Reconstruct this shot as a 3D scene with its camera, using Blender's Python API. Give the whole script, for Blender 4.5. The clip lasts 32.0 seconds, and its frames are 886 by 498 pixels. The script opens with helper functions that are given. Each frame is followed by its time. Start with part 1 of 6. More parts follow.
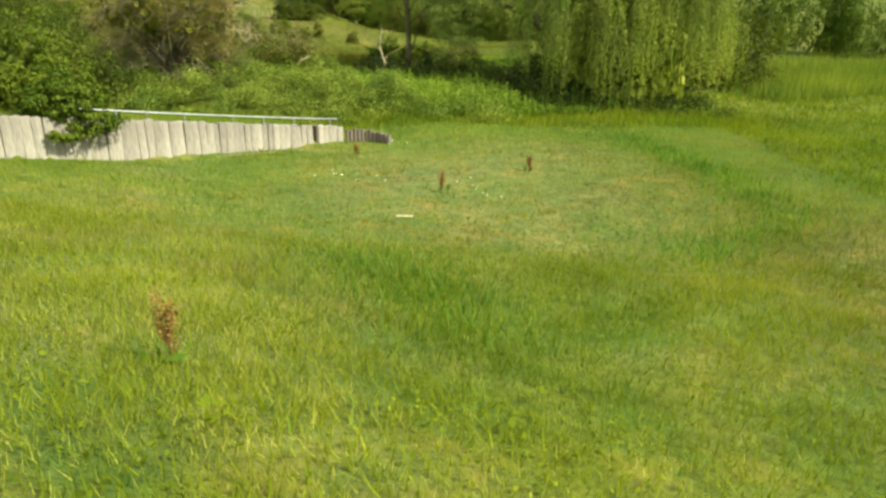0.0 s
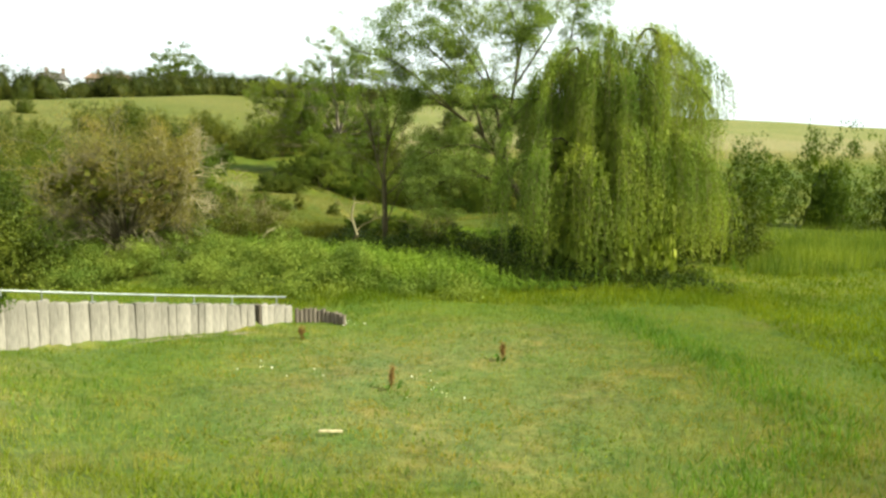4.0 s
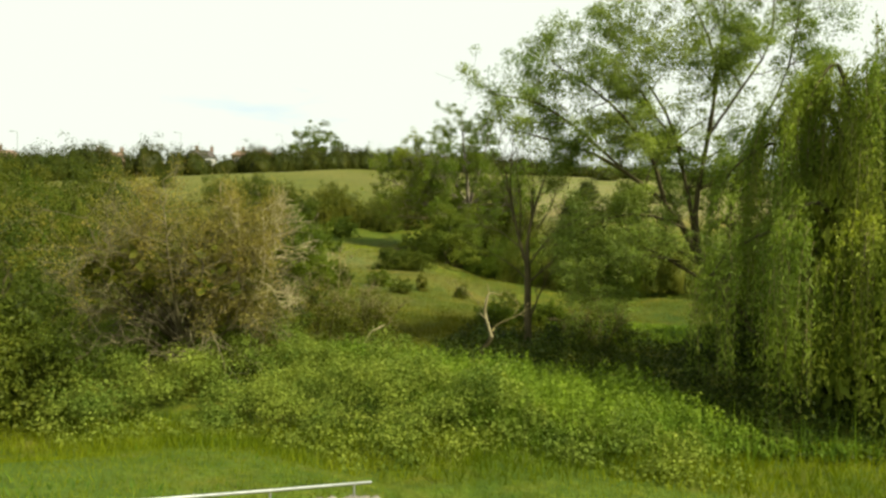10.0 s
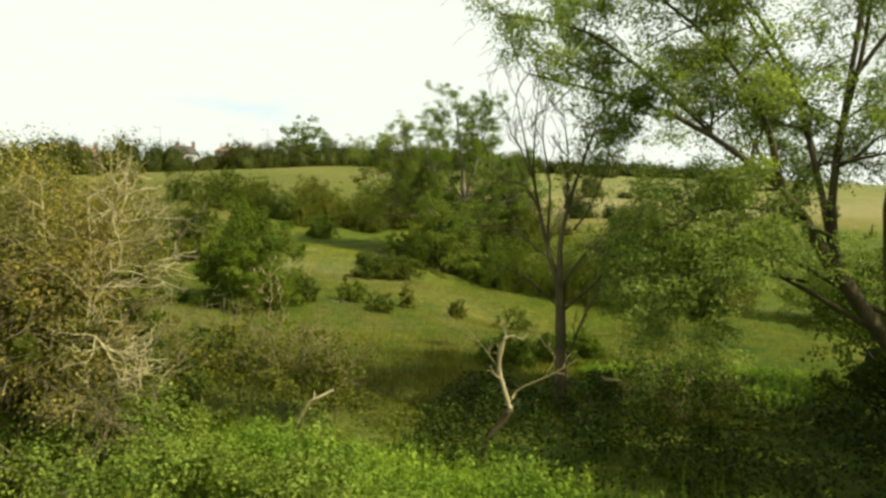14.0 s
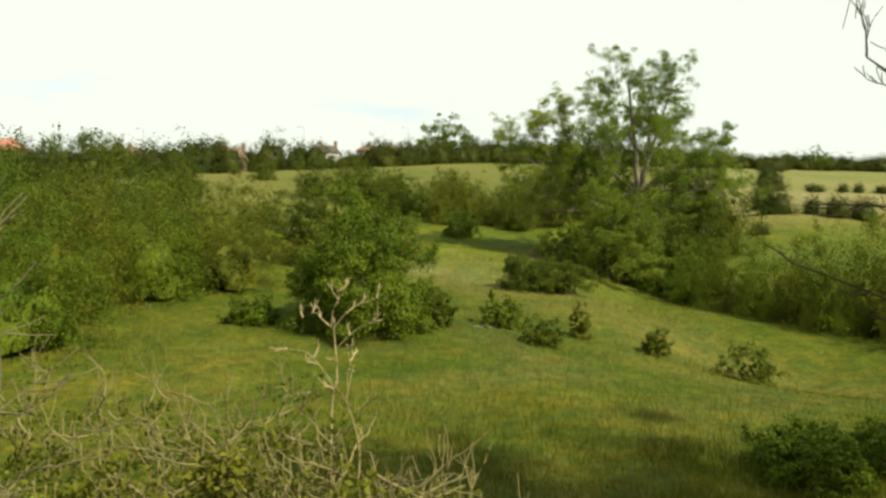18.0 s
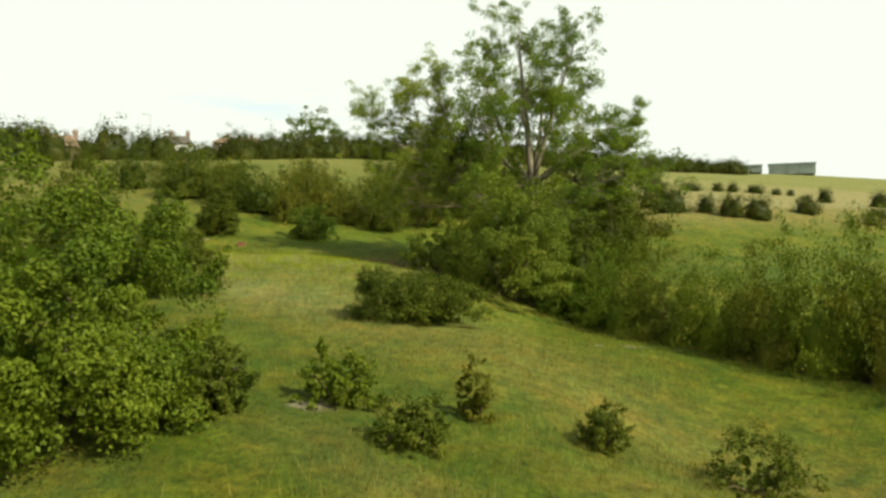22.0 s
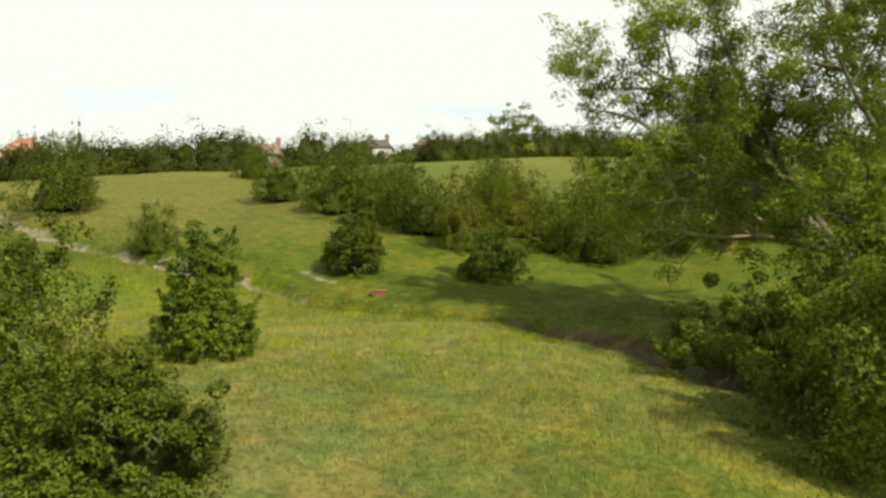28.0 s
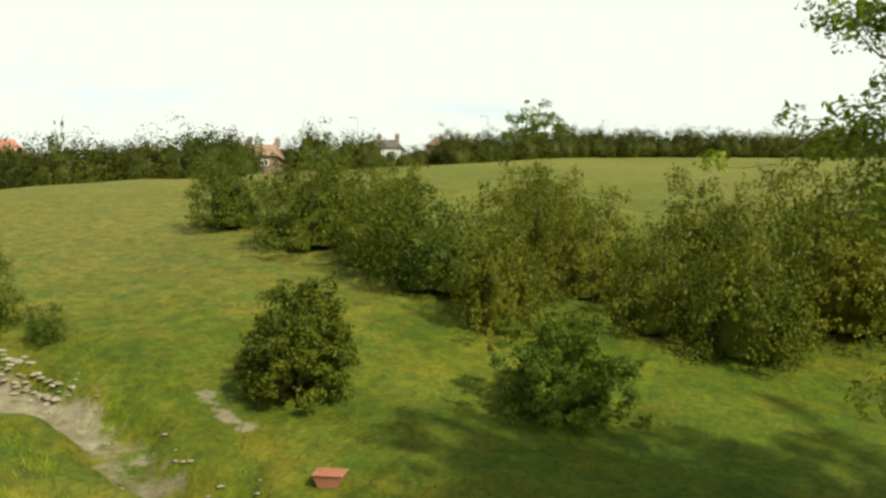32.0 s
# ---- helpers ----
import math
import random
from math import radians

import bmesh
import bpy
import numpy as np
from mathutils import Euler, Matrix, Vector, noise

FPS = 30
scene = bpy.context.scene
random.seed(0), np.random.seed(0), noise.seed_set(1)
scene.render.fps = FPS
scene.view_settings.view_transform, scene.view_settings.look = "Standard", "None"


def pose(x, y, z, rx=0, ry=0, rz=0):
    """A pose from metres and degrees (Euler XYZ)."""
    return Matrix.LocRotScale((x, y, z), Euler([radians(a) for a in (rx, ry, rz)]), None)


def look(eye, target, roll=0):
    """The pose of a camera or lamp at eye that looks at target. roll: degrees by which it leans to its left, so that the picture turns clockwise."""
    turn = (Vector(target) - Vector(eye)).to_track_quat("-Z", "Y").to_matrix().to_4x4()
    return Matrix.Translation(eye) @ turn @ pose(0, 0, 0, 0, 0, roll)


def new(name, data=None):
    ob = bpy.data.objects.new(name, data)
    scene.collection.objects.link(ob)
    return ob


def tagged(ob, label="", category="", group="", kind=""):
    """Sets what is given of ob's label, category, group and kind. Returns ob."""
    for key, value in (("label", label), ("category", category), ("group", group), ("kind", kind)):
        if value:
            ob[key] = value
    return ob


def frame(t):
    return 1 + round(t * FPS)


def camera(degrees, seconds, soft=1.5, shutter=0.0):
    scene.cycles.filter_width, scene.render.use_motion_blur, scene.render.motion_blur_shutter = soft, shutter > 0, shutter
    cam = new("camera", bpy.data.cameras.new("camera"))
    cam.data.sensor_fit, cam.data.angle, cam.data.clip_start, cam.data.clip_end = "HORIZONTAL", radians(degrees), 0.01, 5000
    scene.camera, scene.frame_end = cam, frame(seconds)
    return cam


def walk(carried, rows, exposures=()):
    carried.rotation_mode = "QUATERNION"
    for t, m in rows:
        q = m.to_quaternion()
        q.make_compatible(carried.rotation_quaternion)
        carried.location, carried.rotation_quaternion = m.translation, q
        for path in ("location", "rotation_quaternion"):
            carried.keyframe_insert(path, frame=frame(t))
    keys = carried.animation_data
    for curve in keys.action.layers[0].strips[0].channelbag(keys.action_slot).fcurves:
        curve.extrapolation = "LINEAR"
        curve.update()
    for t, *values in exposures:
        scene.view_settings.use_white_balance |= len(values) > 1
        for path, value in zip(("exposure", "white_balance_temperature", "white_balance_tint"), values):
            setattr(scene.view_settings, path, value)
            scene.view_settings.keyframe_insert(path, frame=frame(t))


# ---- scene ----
cam = camera(63.9, 32.0, soft=2.75)
METRES, EYE, TILT, LEAN, TURN = 70.0, 4.0, -19.5, 0.25, 0.0
ROWS = [
    (0.0, 0.0, 0.0, 0.0, 0.0, 0.0, -0.0),
    (0.5, 0.0026, 0.0056, 0.0015, -0.04, -0.03, 0.05),
    (1.0, 0.0045, 0.0115, 0.0031, -0.13, -0.01, -0.03),
    (1.5, 0.0051, 0.0166, 0.0047, -0.22, 4.98, -0.08),
    (2.0, 0.0057, 0.021, 0.0048, -0.23, 5.86, 0.01),
    (2.5, 0.007, 0.0256, 0.0059, -0.28, 5.85, 0.05),
    (3.0, 0.0087, 0.0304, 0.008, -0.35, 7.7, 0.06),
    (3.5, 0.0102, 0.0352, 0.0088, -0.44, 10.45, 0.02),
    (4.0, 0.0109, 0.0398, 0.0109, -0.51, 13.46, 0.0),
    (4.5, 0.0114, 0.0444, 0.0117, -0.54, 19.21, 0.03),
    (6.5, 0.0117, 0.0672, 0.0206, 1.15, 19.17, -0.56),
    (7.0, 0.0107, 0.0749, 0.0239, 4.64, 19.04, -1.86),
    (7.5, 0.0089, 0.0837, 0.0277, 8.3, 18.91, -3.2),
    (8.0, 0.0063, 0.0938, 0.0321, 9.54, 18.82, -3.63),
    (8.5, 0.003, 0.1052, 0.037, 9.64, 18.83, -3.63),
    (9.0, 0.0004, 0.1187, 0.0424, 9.53, 18.83, -3.56),
    (9.5, -0.0019, 0.1331, 0.048, 9.36, 18.86, -3.53),
    (10.0, -0.005, 0.1468, 0.0529, 9.19, 18.91, -3.56),
    (10.5, -0.0081, 0.1603, 0.0573, 9.08, 18.92, -3.48),
    (11.0, -0.0099, 0.1753, 0.0623, 8.98, 18.88, -3.4),
    (11.5, -0.0106, 0.1908, 0.0678, 8.93, 18.89, -3.36),
    (12.0, -0.0126, 0.2067, 0.0742, 8.81, 18.9, -3.43),
    (12.5, -0.0159, 0.2218, 0.0806, 8.76, 18.93, -3.43),
    (13.0, -0.0192, 0.235, 0.0862, 8.75, 18.95, -3.37),
    (13.5, -0.0218, 0.2479, 0.0917, 8.72, 18.94, -3.36),
    (14.0, -0.0246, 0.2621, 0.0975, 8.71, 18.86, -3.31),
    (14.5, -0.0284, 0.2775, 0.1037, 9.09, 18.8, -3.59),
    (15.0, -0.0329, 0.2935, 0.1097, 13.97, 18.48, -5.25),
    (15.5, -0.0383, 0.3091, 0.1159, 18.56, 17.99, -7.02),
    (17.5, -0.0615, 0.3694, 0.1364, 19.41, 17.82, -7.2),
    (18.0, -0.069, 0.3863, 0.1424, 19.29, 17.88, -7.18),
    (18.5, -0.075, 0.4003, 0.147, 16.6, 18.23, -6.2),
    (19.0, -0.0806, 0.4139, 0.1514, 12.9, 18.55, -4.88),
    (19.5, -0.0847, 0.4288, 0.1556, 10.16, 18.69, -3.85),
    (20.0, -0.0881, 0.4487, 0.1623, 9.68, 18.67, -3.71),
    (20.5, -0.0912, 0.4699, 0.1708, 9.61, 18.74, -3.71),
    (21.0, -0.0938, 0.4883, 0.1773, 9.61, 18.91, -3.68),
    (21.5, -0.0959, 0.5034, 0.1826, 9.62, 18.86, -3.69),
    (22.0, -0.0989, 0.5173, 0.1929, 9.64, 18.73, -3.72),
    (22.5, -0.1023, 0.5316, 0.2074, 9.71, 18.7, -3.73),
    (23.0, -0.1055, 0.547, 0.2216, 9.77, 18.75, -3.65),
    (23.5, -0.108, 0.5635, 0.2306, 9.83, 18.77, -3.63),
    (24.0, -0.1108, 0.5809, 0.2374, 9.84, 18.8, -3.63),
    (24.5, -0.1147, 0.5971, 0.2436, 11.32, 18.7, -4.15),
    (25.0, -0.1198, 0.6127, 0.2496, 16.71, 18.16, -6.0),
    (25.5, -0.1261, 0.6288, 0.2558, 19.72, 17.78, -7.04),
    (26.0, -0.1334, 0.6453, 0.2623, 20.2, 17.7, -7.14),
    (26.5, -0.1407, 0.6623, 0.269, 21.19, 17.56, -7.45),
    (28.5, -0.1756, 0.7333, 0.2953, 25.88, 16.85, -8.93),
    (29.0, -0.1858, 0.7523, 0.3027, 25.84, 16.85, -8.95),
    (29.5, -0.1966, 0.7718, 0.31, 25.9, 16.86, -9.02),
    (30.0, -0.2072, 0.7911, 0.3191, 26.2, 16.77, -9.14),
    (30.5, -0.2192, 0.8102, 0.3312, 26.35, 16.68, -9.14),
    (31.0, -0.2325, 0.8306, 0.344, 26.39, 16.69, -9.1),
    (31.5, -0.245, 0.8499, 0.3569, 26.41, 16.7, -9.1),
    (32.0, -0.2559, 0.8663, 0.3718, 26.48, 16.73, -9.1),
]
walk(cam, [(t, pose(0, 0, EYE, TILT, LEAN, TURN) @ pose(METRES * x, METRES * y, METRES * z, 90 + pitch, roll, yaw)) for t, x, y, z, yaw, pitch, roll in ROWS],
     exposures=[(0.0, 0.99, 6350, 1), (2.0, 0.98, 6200, 1), (4.0, 0.98, 6150, 1), (6.5, 0.62, 6750, 0), (9.0, 0.50, 6800, 0), (32.0, 0.50, 6800, 0)])

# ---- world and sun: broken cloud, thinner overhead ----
SUN_DIR = Vector((0.87, -0.32, 0.90)).normalized()
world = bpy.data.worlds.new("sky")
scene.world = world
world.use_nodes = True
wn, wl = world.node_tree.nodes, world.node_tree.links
wn.clear()
w_out = wn.new("ShaderNodeOutputWorld")
w_bg = wn.new("ShaderNodeBackground")
w_sky = wn.new("ShaderNodeTexSky")
w_sky.sky_type, w_sky.sun_disc = "NISHITA", False
w_sky.sun_elevation = math.asin(SUN_DIR.z)
w_sky.sun_rotation = math.atan2(SUN_DIR.x, SUN_DIR.y)
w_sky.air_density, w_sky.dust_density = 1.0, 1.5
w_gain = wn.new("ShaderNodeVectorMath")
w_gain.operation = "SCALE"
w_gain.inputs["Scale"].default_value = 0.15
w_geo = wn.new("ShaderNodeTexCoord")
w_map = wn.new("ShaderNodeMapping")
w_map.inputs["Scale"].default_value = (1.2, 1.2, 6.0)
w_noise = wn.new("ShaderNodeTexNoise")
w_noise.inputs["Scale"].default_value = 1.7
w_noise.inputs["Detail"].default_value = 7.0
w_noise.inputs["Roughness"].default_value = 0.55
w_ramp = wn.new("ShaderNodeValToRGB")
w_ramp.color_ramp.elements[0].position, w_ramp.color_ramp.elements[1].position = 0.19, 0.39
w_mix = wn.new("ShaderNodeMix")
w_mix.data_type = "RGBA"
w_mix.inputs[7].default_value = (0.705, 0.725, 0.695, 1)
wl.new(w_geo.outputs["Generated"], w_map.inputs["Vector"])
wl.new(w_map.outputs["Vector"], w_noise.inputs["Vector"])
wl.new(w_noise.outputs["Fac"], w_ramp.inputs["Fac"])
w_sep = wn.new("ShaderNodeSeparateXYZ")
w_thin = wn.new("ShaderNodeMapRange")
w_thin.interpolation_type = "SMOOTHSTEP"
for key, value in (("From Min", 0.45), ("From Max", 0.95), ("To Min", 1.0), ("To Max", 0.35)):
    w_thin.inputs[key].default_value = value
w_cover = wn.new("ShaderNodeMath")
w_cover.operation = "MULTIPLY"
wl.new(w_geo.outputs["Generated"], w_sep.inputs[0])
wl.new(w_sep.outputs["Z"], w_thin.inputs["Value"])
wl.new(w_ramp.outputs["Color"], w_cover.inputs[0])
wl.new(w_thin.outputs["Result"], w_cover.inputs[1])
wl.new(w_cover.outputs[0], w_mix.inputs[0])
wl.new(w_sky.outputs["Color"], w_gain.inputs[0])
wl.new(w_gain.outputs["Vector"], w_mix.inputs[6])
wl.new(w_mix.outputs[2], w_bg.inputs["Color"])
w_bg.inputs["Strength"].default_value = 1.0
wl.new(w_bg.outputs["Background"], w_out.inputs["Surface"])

sun = new("sun", bpy.data.lights.new("sun", "SUN"))
sun.data.energy, sun.data.angle, sun.data.color = 5.0, radians(1.2), (1.0, 0.95, 0.80)
sun.matrix_world = look(SUN_DIR * 200, (0, 0, 0))


# ---- materials ----
def node_mat(name):
    m = bpy.data.materials.new(name)
    m.use_nodes = True
    nt = m.node_tree
    return m, nt, nt.nodes["Principled BSDF"]


def ramp_node(nt, fac, stops):
    r = nt.nodes.new("ShaderNodeValToRGB")
    while len(r.color_ramp.elements) < len(stops):
        r.color_ramp.elements.new(0.5)
    for e, (p, c) in zip(r.color_ramp.elements, stops):
        e.position, e.color = p, (*c, 1)
    nt.links.new(fac, r.inputs["Fac"])
    return r.outputs["Color"]


def noise_node(nt, scale, detail=4.0, rough=0.55, coords="Object"):
    tc = nt.nodes.new("ShaderNodeTexCoord")
    n = nt.nodes.new("ShaderNodeTexNoise")
    n.inputs["Scale"].default_value, n.inputs["Detail"].default_value, n.inputs["Roughness"].default_value = scale, detail, rough
    nt.links.new(tc.outputs[coords], n.inputs["Vector"])
    return n.outputs["Fac"]


def mix_col(nt, a, b, fac, mode="MIX"):
    m = nt.nodes.new("ShaderNodeMix")
    m.data_type, m.blend_type = "RGBA", mode
    for sock, v in ((m.inputs[0], fac), (m.inputs[6], a), (m.inputs[7], b)):
        if isinstance(v, (int, float)):
            sock.default_value = v
        elif isinstance(v, tuple):
            sock.default_value = (*v, 1)
        else:
            nt.links.new(v, sock)
    return m.outputs[2]


def bump_node(nt, bsdf, height, strength, dist=0.05):
    b = nt.nodes.new("ShaderNodeBump")
    b.inputs["Strength"].default_value, b.inputs["Distance"].default_value = strength, dist
    nt.links.new(height, b.inputs["Height"])
    nt.links.new(b.outputs["Normal"], bsdf.inputs["Normal"])


def leaf_mat(name, dark, mid, light, glow=0.45, patch=0.6, gloss=0.45):
    """Foliage: tone varies from leaf to leaf and in soft patches, and light shines through."""
    m, nt, bsdf = node_mat(name)
    geo = nt.nodes.new("ShaderNodeNewGeometry")
    info = nt.nodes.new("ShaderNodeObjectInfo")
    col = ramp_node(nt, geo.outputs["Random Per Island"], ((0.0, dark), (0.55, mid), (1.0, light)))
    big = ramp_node(nt, noise_node(nt, patch, 3.0), ((0.35, (0.56, 0.66, 0.60)), (0.65, (1.38, 1.24, 1.05))))
    col = mix_col(nt, col, big, 0.8, "MULTIPLY")
    own = ramp_node(nt, info.outputs["Random"], ((0.0, (0.82, 0.88, 0.85)), (1.0, (1.15, 1.08, 1.0))))
    col = mix_col(nt, col, own, 1.0, "MULTIPLY")
    nt.links.new(col, bsdf.inputs["Base Color"])
    bsdf.inputs["Roughness"].default_value = gloss
    bsdf.inputs["Specular IOR Level"].default_value = 0.05
    tr = nt.nodes.new("ShaderNodeBsdfTranslucent")
    nt.links.new(mix_col(nt, col, (1.0, 1.05, 0.45), 1.0, "MULTIPLY"), tr.inputs["Color"])
    mx = nt.nodes.new("ShaderNodeMixShader")
    mx.inputs["Fac"].default_value = glow
    out = nt.nodes["Material Output"]
    nt.links.new(bsdf.outputs[0], mx.inputs[1])
    nt.links.new(tr.outputs[0], mx.inputs[2])
    nt.links.new(mx.outputs[0], out.inputs["Surface"])
    return m


def rough_mat(name, dark, light, scale, rough=0.85, bump=0.4, fine=30.0, metal=0.0, stretch=None):
    """A plain natural surface: two scales of tone and a fine relief."""
    m, nt, bsdf = node_mat(name)
    a = noise_node(nt, scale, 5.0)
    b = noise_node(nt, fine, 3.0, 0.6)
    if stretch:
        for n in [n for n in nt.nodes if n.type == "TEX_NOISE"]:
            mp = nt.nodes.new("ShaderNodeMapping")
            mp.inputs["Scale"].default_value = stretch
            nt.links.new(n.inputs["Vector"].links[0].from_socket, mp.inputs["Vector"])
            nt.links.new(mp.outputs["Vector"], n.inputs["Vector"])
    col = ramp_node(nt, a, ((0.3, dark), (0.7, light)))
    col = mix_col(nt, col, ramp_node(nt, b, ((0.3, (0.65, 0.65, 0.65)), (0.7, (1.2, 1.2, 1.2)))), 0.8, "MULTIPLY")
    info = nt.nodes.new("ShaderNodeObjectInfo")
    col = mix_col(nt, col, ramp_node(nt, info.outputs["Random"], ((0.0, (0.78, 0.77, 0.75)), (1.0, (1.12, 1.1, 1.08)))), 1.0, "MULTIPLY")
    nt.links.new(col, bsdf.inputs["Base Color"])
    bsdf.inputs["Roughness"].default_value, bsdf.inputs["Metallic"].default_value = rough, metal
    bsdf.inputs["Specular IOR Level"].default_value = 0.5 if rough < 0.8 else 0.12
    if bump:
        bump_node(nt, bsdf, b, bump, 0.02)
    return m


def ground_mat():
    """Meadow: lush green, yellow-green and straw in patches of several sizes, with bare soil where the turf is worn."""
    m, nt, bsdf = node_mat("meadow")
    big, mid, fine = noise_node(nt, 0.09, 4.0), noise_node(nt, 0.5, 5.0), noise_node(nt, 7.0, 6.0, 0.7)
    col = ramp_node(nt, big, ((0.30, (0.068, 0.112, 0.009)), (0.48, (0.115, 0.145, 0.013)), (0.66, (0.20, 0.185, 0.03))))
    col2 = ramp_node(nt, mid, ((0.34, (0.055, 0.098, 0.008)), (0.5, (0.115, 0.142, 0.013)), (0.68, (0.23, 0.205, 0.045))))
    col = mix_col(nt, col, col2, 0.5)
    col = mix_col(nt, col, ramp_node(nt, fine, ((0.25, (0.45, 0.5, 0.4)), (0.7, (1.3, 1.3, 1.25)))), 0.85, "MULTIPLY")
    att = nt.nodes.new("ShaderNodeAttribute")
    att.attribute_name = "soil"
    tone = noise_node(nt, 2.2, 6.0, 0.65)
    pale = nt.nodes.new("ShaderNodeAttribute")
    pale.attribute_name = "pale"
    soil = mix_col(nt, ramp_node(nt, tone, ((0.3, (0.04, 0.029, 0.010)), (0.7, (0.14, 0.105, 0.042)))), ramp_node(nt, tone, ((0.3, (0.12, 0.10, 0.055)), (0.7, (0.31, 0.265, 0.175)))), pale.outputs["Fac"])
    edge = nt.nodes.new("ShaderNodeMath")
    edge.operation = "MULTIPLY_ADD"
    nt.links.new(noise_node(nt, 1.6, 5.0, 0.7), edge.inputs[0])
    edge.inputs[1].default_value = 1.1
    edge.inputs[2].default_value = -0.55
    add = nt.nodes.new("ShaderNodeMath")
    add.operation = "ADD"
    nt.links.new(att.outputs["Fac"], add.inputs[0])
    nt.links.new(edge.outputs[0], add.inputs[1])
    fac = ramp_node(nt, add.outputs[0], ((0.40, (0, 0, 0)), (0.60, (1, 1, 1))))
    dry = nt.nodes.new("ShaderNodeAttribute")
    dry.attribute_name = "dry"
    col = mix_col(nt, col, ramp_node(nt, fine, ((0.25, (0.15, 0.130, 0.045)), (0.7, (0.30, 0.255, 0.135)))), dry.outputs["Fac"])
    tuft = noise_node(nt, 2.1, 3.0, 0.6)
    col = mix_col(nt, col, ramp_node(nt, tuft, ((0.34, (0.58, 0.68, 0.6)), (0.66, (1.28, 1.2, 1.1)))), 0.8, "MULTIPLY")
    blot = ramp_node(nt, noise_node(nt, 1.15, 5.0, 0.7), ((0.34, (0.72, 0.98, 0.9)), (0.5, (1, 1, 1)), (0.66, (1.32, 1.0, 0.95))))
    col = mix_col(nt, col, blot, 0.75, "MULTIPLY")
    dots = ramp_node(nt, noise_node(nt, 5.5, 3.0, 0.6), ((0.33, (0.55, 0.66, 0.5)), (0.45, (1, 1, 1))))
    col = mix_col(nt, col, dots, 0.8, "MULTIPLY")
    old = nt.nodes.new("ShaderNodeAttribute")
    old.attribute_name = "old_turf"
    col = mix_col(nt, col, mix_col(nt, col, (0.69, 0.69, 0.40), 1.0, "MULTIPLY"), old.outputs["Fac"])
    # lush turf, and the ash tree's shade painted with the same tone
    lush = nt.nodes.new("ShaderNodeAttribute")
    lush.attribute_name = "lush"
    col = mix_col(nt, col, ramp_node(nt, fine, ((0.25, (0.045, 0.09, 0.010)), (0.7, (0.11, 0.17, 0.020)))), lush.outputs["Fac"])
    nt.links.new(mix_col(nt, col, soil, fac), bsdf.inputs["Base Color"])
    bsdf.inputs["Roughness"].default_value = 0.95
    bsdf.inputs["Specular IOR Level"].default_value = 0.15
    bump_node(nt, bsdf, fine, 0.9, 0.12)
    return m


M_GROUND = ground_mat()
M_GRASS = leaf_mat("grass_blades", (0.118, 0.151, 0.008), (0.163, 0.209, 0.011), (0.233, 0.272, 0.018), 0.45, 0.35, 0.6)
M_MEADOW = leaf_mat("meadow_blades", (0.076, 0.083, 0.004), (0.105, 0.114, 0.006), (0.156, 0.154, 0.010), 0.42, 0.35, 0.65)
M_BANK = leaf_mat("bank_blades", (0.190, 0.241, 0.019), (0.254, 0.320, 0.026), (0.362, 0.417, 0.040), 0.45, 0.35, 0.65)
M_STRAW = leaf_mat("dry_grass", (0.148, 0.132, 0.025), (0.231, 0.206, 0.052), (0.313, 0.28, 0.099), 0.4, 0.6, 0.7)
M_PALE = leaf_mat("pale_grass", (0.259, 0.288, 0.053), (0.324, 0.360, 0.066), (0.427, 0.432, 0.095), 0.45, 0.5, 0.6)
M_RUST = leaf_mat("rusty_grass", (0.15, 0.145, 0.010), (0.225, 0.195, 0.014), (0.31, 0.25, 0.030), 0.42, 0.5, 0.6)
M_LUSH = leaf_mat("lush_grass", (0.060, 0.137, 0.015), (0.100, 0.192, 0.024), (0.170, 0.256, 0.045), 0.45, 0.5, 0.55)
M_REED = leaf_mat("reed_leaf", (0.10, 0.145, 0.02), (0.145, 0.20, 0.028), (0.21, 0.26, 0.05), 0.42, 0.4, 0.6)
M_BRAMBLE = leaf_mat("bramble_leaf", (0.120, 0.154, 0.025), (0.194, 0.249, 0.042), (0.309, 0.361, 0.074), 0.38, 0.8, 0.65)
M_NETTLE = leaf_mat("nettle_leaf", (0.140, 0.207, 0.025), (0.180, 0.265, 0.032), (0.242, 0.323, 0.047), 0.42, 0.4, 0.55)
M_HAW = leaf_mat("hawthorn_leaf", (0.070, 0.098, 0.010), (0.100, 0.140, 0.015), (0.149, 0.189, 0.024), 0.34, 0.5, 0.45)
M_DARK = leaf_mat("dark_shrub_leaf", (0.053, 0.068, 0.009), (0.078, 0.099, 0.013), (0.116, 0.134, 0.021), 0.32, 0.5, 0.45)
M_FAR = leaf_mat("hedge_leaf", (0.040, 0.048, 0.009), (0.060, 0.070, 0.013), (0.086, 0.094, 0.020), 0.28, 0.8, 0.4)
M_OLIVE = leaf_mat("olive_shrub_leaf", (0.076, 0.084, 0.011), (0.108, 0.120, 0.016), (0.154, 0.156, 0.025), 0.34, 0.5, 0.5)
M_BROWN = leaf_mat("yellowing_leaf", (0.180, 0.152, 0.037), (0.290, 0.245, 0.060), (0.423, 0.330, 0.097), 0.42, 0.9, 0.6)
M_ASH = leaf_mat("ash_leaf", (0.113, 0.151, 0.022), (0.160, 0.216, 0.031), (0.238, 0.292, 0.050), 0.45, 0.4, 0.4)
M_ELDER = leaf_mat("elder_leaf", (0.082, 0.112, 0.018), (0.120, 0.160, 0.025), (0.182, 0.228, 0.043), 0.42, 0.5, 0.5)
